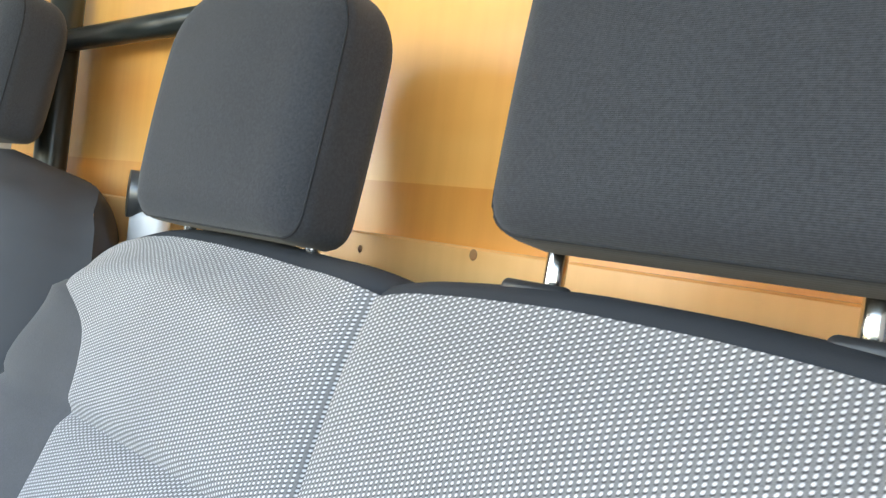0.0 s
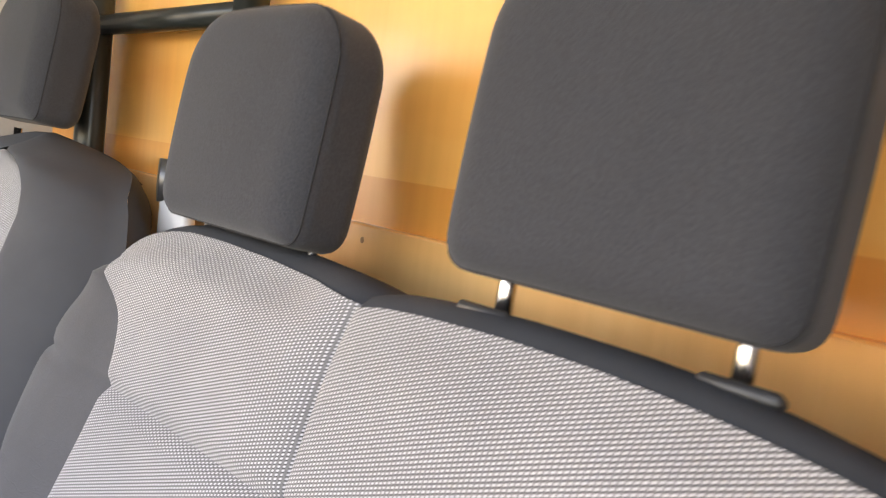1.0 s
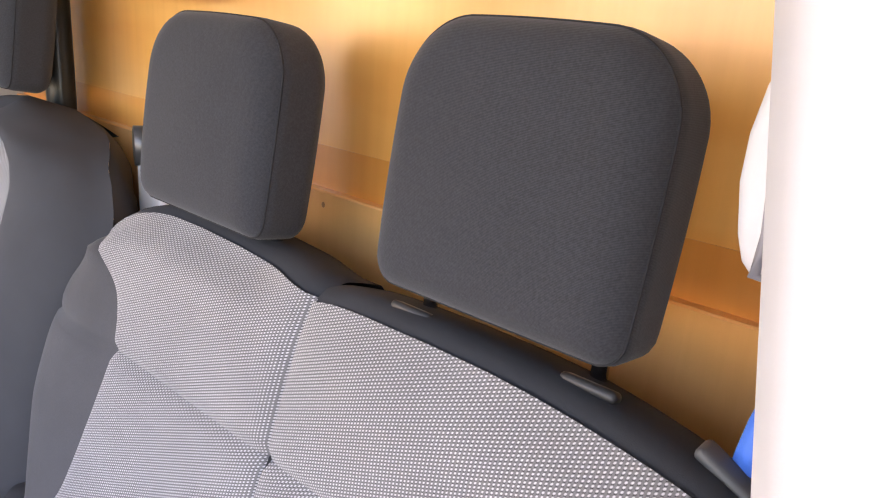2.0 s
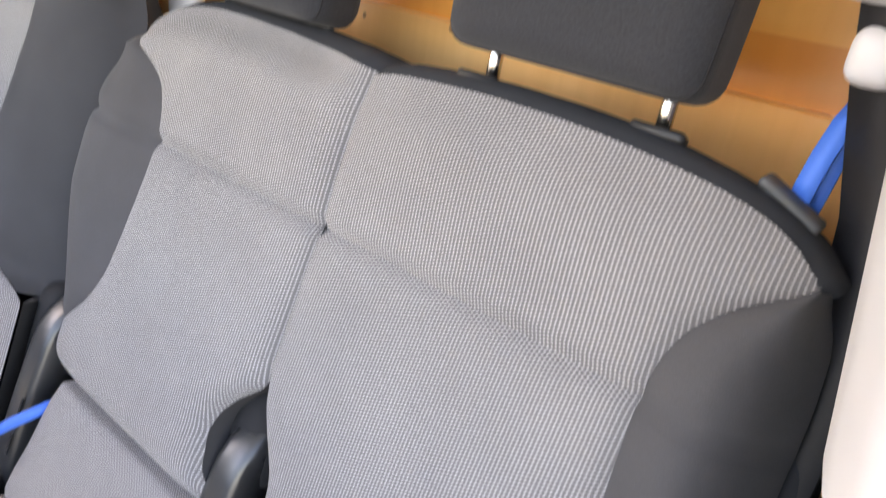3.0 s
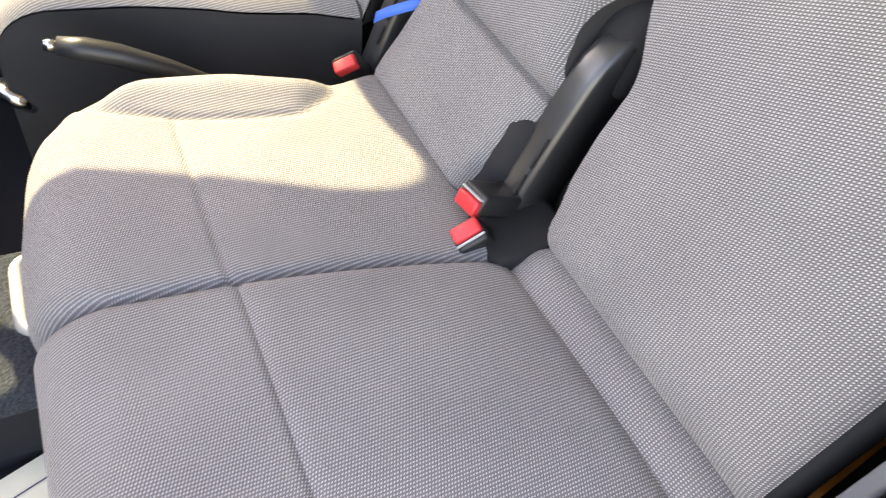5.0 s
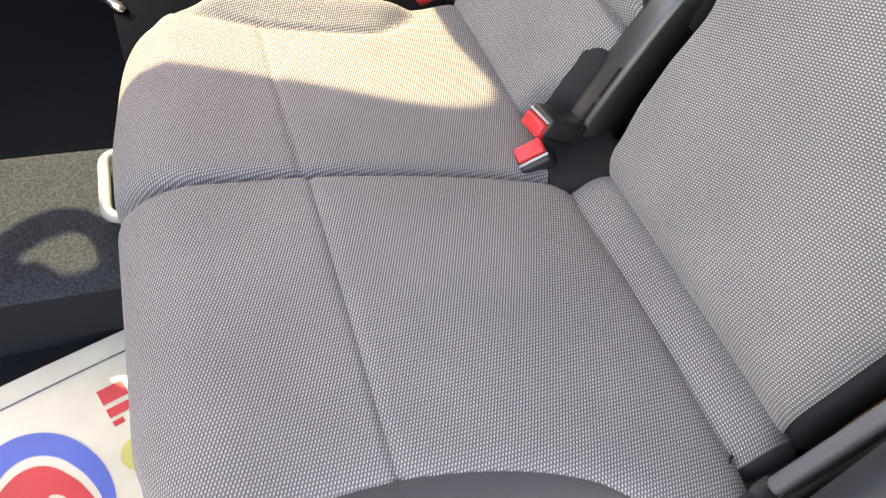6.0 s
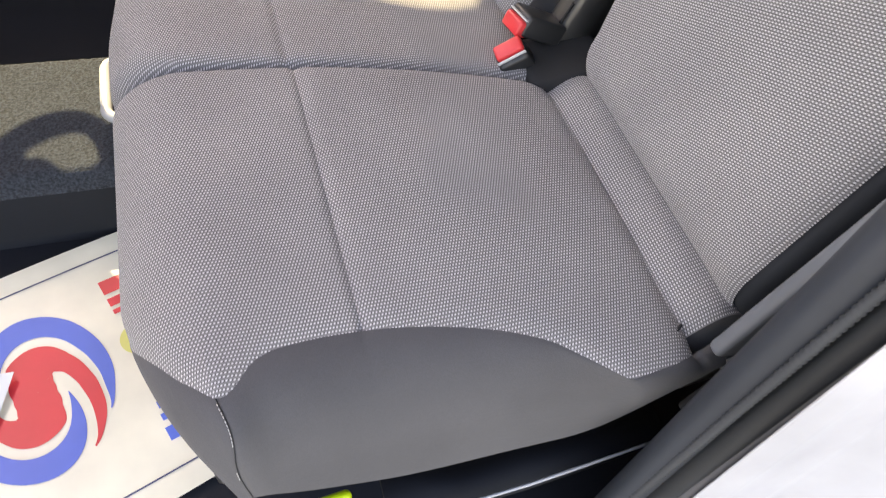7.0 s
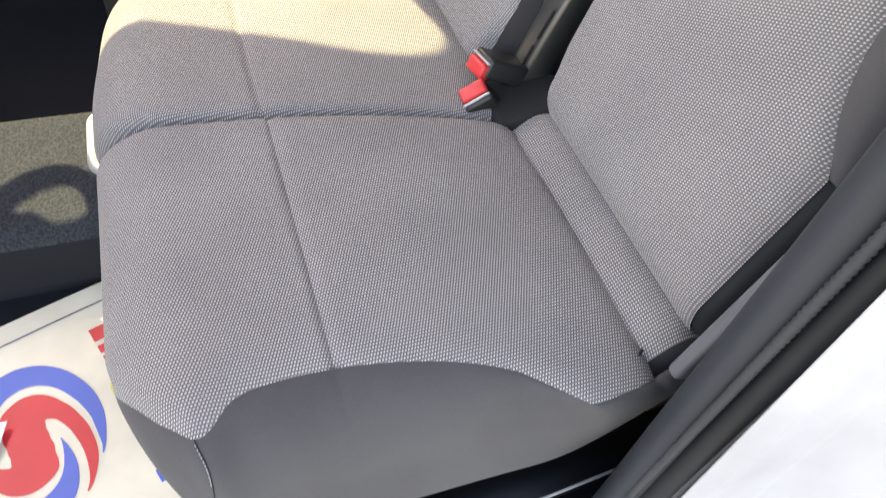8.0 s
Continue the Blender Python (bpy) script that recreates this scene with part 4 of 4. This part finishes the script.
# ---- belt reel by the middle headrest ----
reel = tagged(empty("belt_reel", (0.31, 0.96, 1.0)), "black round belt guide with a grey plastic base behind the seats", "belt guide")
for nm, bm, mt in (("wheel", tube([(0.300, 0.968, 1.024), (0.325, 0.958, 1.024)], 0.028, 24), satin_black), ("base", box((0.02, 0.07, 0.08), (0.312, 0.935, 0.965), 0.008, 3), cream)):
    ob = part(nm, bm, mt, reel)
    ob.matrix_parent_inverse = Matrix.Translation((-0.31, -0.96, -1.0))

# ---- floor: carpeted hump, paper mat, tab ----
hump = bmesh.new()
outline = [(0.558, 0.031)] + [(0.558 + 0.03 * k / 12, 0.033 + 0.107 * smooth(0, 12, k)) for k in range(1, 13)] + [(0.82, 0.14), (0.833, 0.136), (0.837, 0.12), (0.837, 0.031)]
ends = [[hump.verts.new((x, y, z)) for y, z in outline] for x in np.linspace(-1.1, 0.2, 14)]
for a, b in zip(ends, ends[1:]):
    for k in range(len(outline)):
        j = (k + 1) % len(outline)
        hump.faces.new((a[k], a[j], b[j], b[k]))
hump.faces.new(ends[0])
hump.faces.new(ends[-1][::-1])
hump_ob = tagged(part("floor_hump", hump, floor_black, smooth=False), "rounded hump in the cab floor covered with grey carpet", "floor", kind="structure")


def pile(u, v):
    """The carpet follows the hump's rounded flank and top, with an uneven pile."""
    y = 0.577 + 0.259 * v
    z = 0.036 + 0.108 * smooth(0.558, 0.588, y) if v < 0.985 else 0.136
    return -1.1 + 1.25 * u, y, z + 0.003 + 0.0014 * noise.noise((u * 190, v * 60, 0))


sheet("carpet", pile, 150, 36, carpet, hump_ob, "grey carpet")

bend = [(-0.535 - 0.021 * math.sin(a), 0.676 - 0.021 * math.cos(a), 0.172) for a in np.linspace(0, math.pi / 2, 7)] + [(-0.535 - 0.021 * math.cos(a), 0.769 + 0.021 * math.sin(a), 0.169) for a in np.linspace(0, math.pi / 2, 7)]
handle = tagged(part("bench_handle", tube([(-0.49, 0.655, 0.172)] + bend + [(-0.49, 0.79, 0.168)], 0.0085, 14), ivory_paint),
                "ivory painted tube handle under the bench front", "handle")
part("strut", box((0.255, 0.018, 0.014), (-0.415, 0.722, 0.164), 0.005), ivory_paint, handle)

E1, E2 = Vector((0.939, 0.343, 0)), Vector((-0.343, 0.939, 0))
MC = Vector((-0.678, 0.305, 0))


def mat_point(a, b, z=0.0):
    p = MC + E1 * a + E2 * b
    return Vector((p.x, p.y, 0.040 + 0.0035 * math.sin(9 * a + 3 * b) * math.sin(11 * b) + z))


paper = sheet("paper_mat", lambda u, v: mat_point(-0.5 + 0.78 * u, -0.216 + 0.414 * v), 60, 32, mat_paper)
tagged(paper, "cream paper floor mat printed with a round red and blue emblem", "floor mat")


def print_band(name, rows, mat, n=48):
    """A printed shape between two radii that change with the angle; rows hold angle, inner and outer radius."""
    ang = np.linspace(rows[0][0], rows[-1][0], n)
    t0 = [r[0] for r in rows]
    sgn = 1 if t0[-1] > t0[0] else -1
    bm = bmesh.new()
    prev = None
    for a in ang:
        near_by = [sgn * a + k for k in (-7, -3.5, 0, 3.5, 7)]
        lo = np.mean([np.interp(q, [sgn * t for t in t0], [r[1] for r in rows]) for q in near_by])
        hi = np.mean([np.interp(q, [sgn * t for t in t0], [r[2] for r in rows]) for q in near_by])
        pair = []
        for k in range(5):
            r = lo + (hi - lo) * k / 4
            d = Vector((math.cos(radians(a)) * r, math.sin(radians(a)) * r, 0))
            pair.append(bm.verts.new(mat_point(d.dot(E1), d.dot(E2), 0.0012)))
        if prev:
            for k in range(4):
                bm.faces.new((prev[k], prev[k + 1], pair[k + 1], pair[k]))
        prev = pair
    return part(name, bm, mat, paper)


for turn in (0, 180):
    print_band("print_blue", [(a + turn, lo, hi) for a, lo, hi in ((-3, 0.037, 0.0372), (-21, 0.043, 0.051), (-36, 0.051, 0.070), (-49, 0.0624, 0.090), (-60, 0.0726, 0.107), (-74, 0.082, 0.118),
               (-90, 0.086, 0.118), (-108, 0.083, 0.112), (-130, 0.076, 0.102), (-154, 0.075, 0.096), (-183, 0.081, 0.093), (-203, 0.0965, 0.0970))], ink_blue, 72)
    print_band("print_red", [(a + turn, lo, hi) for a, lo, hi in ((55, 0.035, 0.0655), (45, 0.041, 0.065), (21, 0.045, 0.0665), (-6, 0.0553, 0.077), (-25, 0.072, 0.0913), (-39, 0.0903, 0.1015), (-51, 0.112, 0.1124))], ink_red)
    print_band("print_red", [(a + turn, lo, hi) for a, lo, hi in ((55, 0.0, 0.0655), (79, 0.0, 0.0712), (97, 0.0, 0.0705), (114, 0.0, 0.0636), (134, 0.0, 0.055), (143, 0.0, 0.0386), (182, 0.0, 0.025),
               (222, 0.0, 0.026), (235, 0.0, 0.034))], ink_red)
for b in (-0.184, 0.162):
    bm = bmesh.new()
    vs = [[bm.verts.new(mat_point(-0.5 + 0.78 * i / 40, b + k * 0.0022, 0.0012)) for i in range(41)] for k in (0, 1)]
    for i in range(40):
        bm.faces.new((vs[0][i], vs[0][i + 1], vs[1][i + 1], vs[1][i]))
    part("print_line", bm, ink_navy, paper)
for b0, b1, da, mt in ((0.122, 0.098, 0.034, ink_red), (0.090, 0.076, 0.032, ink_red), (0.070, 0.062, 0.014, ink_red), (-0.042, -0.056, 0.026, ink_blue), (-0.062, -0.080, 0.034, ink_blue),
                       (-0.087, -0.098, 0.036, ink_blue), (-0.106, -0.116, 0.036, ink_blue), (-0.126, -0.146, 0.038, ink_blue)):
    bm = bmesh.new()
    vs = [[bm.verts.new(mat_point(0.126 - 0.14 * max(0, -b0 - 0.03) + da * i / 4, b0 + (b1 - b0) * k / 3, 0.0012)) for i in range(5)] for k in range(4)]
    for k in range(3):
        for i in range(4):
            bm.faces.new((vs[k][i], vs[k][i + 1], vs[k + 1][i + 1], vs[k + 1][i]))
    part("print_bar", bm, mt, paper)

bm = bmesh.new()
hub = bm.verts.new(mat_point(0.138, 0.012, 0.0012))
rim = [bm.verts.new(mat_point(0.138 + 0.024 * math.cos(k * math.pi / 12), 0.012 + 0.024 * math.sin(k * math.pi / 12), 0.0012)) for k in range(24)]
for k in range(24):
    bm.faces.new((hub, rim[k], rim[(k + 1) % 24]))
part("print_dot", bm, ink_yellow, paper)

def scrap(u, v):
    """A loose sheet's corner on the mat, its tip curling up a little."""
    a, b = Vector((-0.700, 0.338, 0)).lerp(Vector((-0.735, 0.215, 0)), v), Vector((-0.800, 0.350, 0)).lerp(Vector((-0.830, 0.230, 0)), v)
    p = a.lerp(b, u)
    return p.x, p.y, 0.0475 + 0.006 * (1 - u) ** 2 * (1 - v) ** 2


tagged(sheet("paper_sheet", scrap, 10, 10, white_paper), "loose white paper sheet lying on the printed mat", "paper")

bm = box((0.052, 0.014, 0.034), (0, 0, 0), 0.0068, 4)
for v in bm.verts:                            # narrower and rounder towards the front
    k = smooth(0.0, -0.026, v.co.x)
    v.co.z = v.co.z * (1 - 0.35 * k) - 0.004 * k
    v.co.y *= 1 - 0.3 * k
bmesh.ops.transform(bm, matrix=Matrix.Translation((-0.361, 0.040, 0.166)) @ Matrix.Rotation(radians(-20), 4, "X") @ Matrix.Rotation(radians(6), 4, "Y"), verts=bm.verts)
tab = tagged(part("release_tab", bm, yellow), "fluorescent yellow plastic release tab under the bench", "tab")

# ---- steering wheel ----
wheel = tagged(empty("steering_wheel", (-0.932, 1.20, 0.840)), "black steering wheel in front of the driver seat", "steering wheel")
wheel.matrix_world = Matrix.Translation((-0.932, 1.20, 0.840)) @ Matrix.Rotation(radians(32), 4, "Y")
part("rim", tube([(0.185 * math.cos(a), 0.185 * math.sin(a), 0) for a in np.linspace(0, 2 * math.pi, 48, endpoint=False)], 0.018, 12, True), black_plastic, wheel)
part("hub", tube([(0, 0, -0.035), (0, 0, -0.022), (0, 0, 0.012), (0, 0, 0.022)], [0.092, 0.109, 0.104, 0.075], 32), black_plastic, wheel)
for a in (0, 105, -105):
    part("spoke", box((0.11, 0.085 if a else 0.060, 0.015), (0, 0, 0), 0.005, 2, Matrix.Rotation(radians(a), 4, "Z") @ Matrix.Translation((0.13, 0, 0))), black_plastic, wheel)
part("column", tube([(0, 0, -0.02), (0, 0, -0.06), (0, 0, -0.30), (0, 0, -0.45)], [0.06, 0.072, 0.075, 0.04], 20), black_plastic, wheel, "moulded steering column shroud")
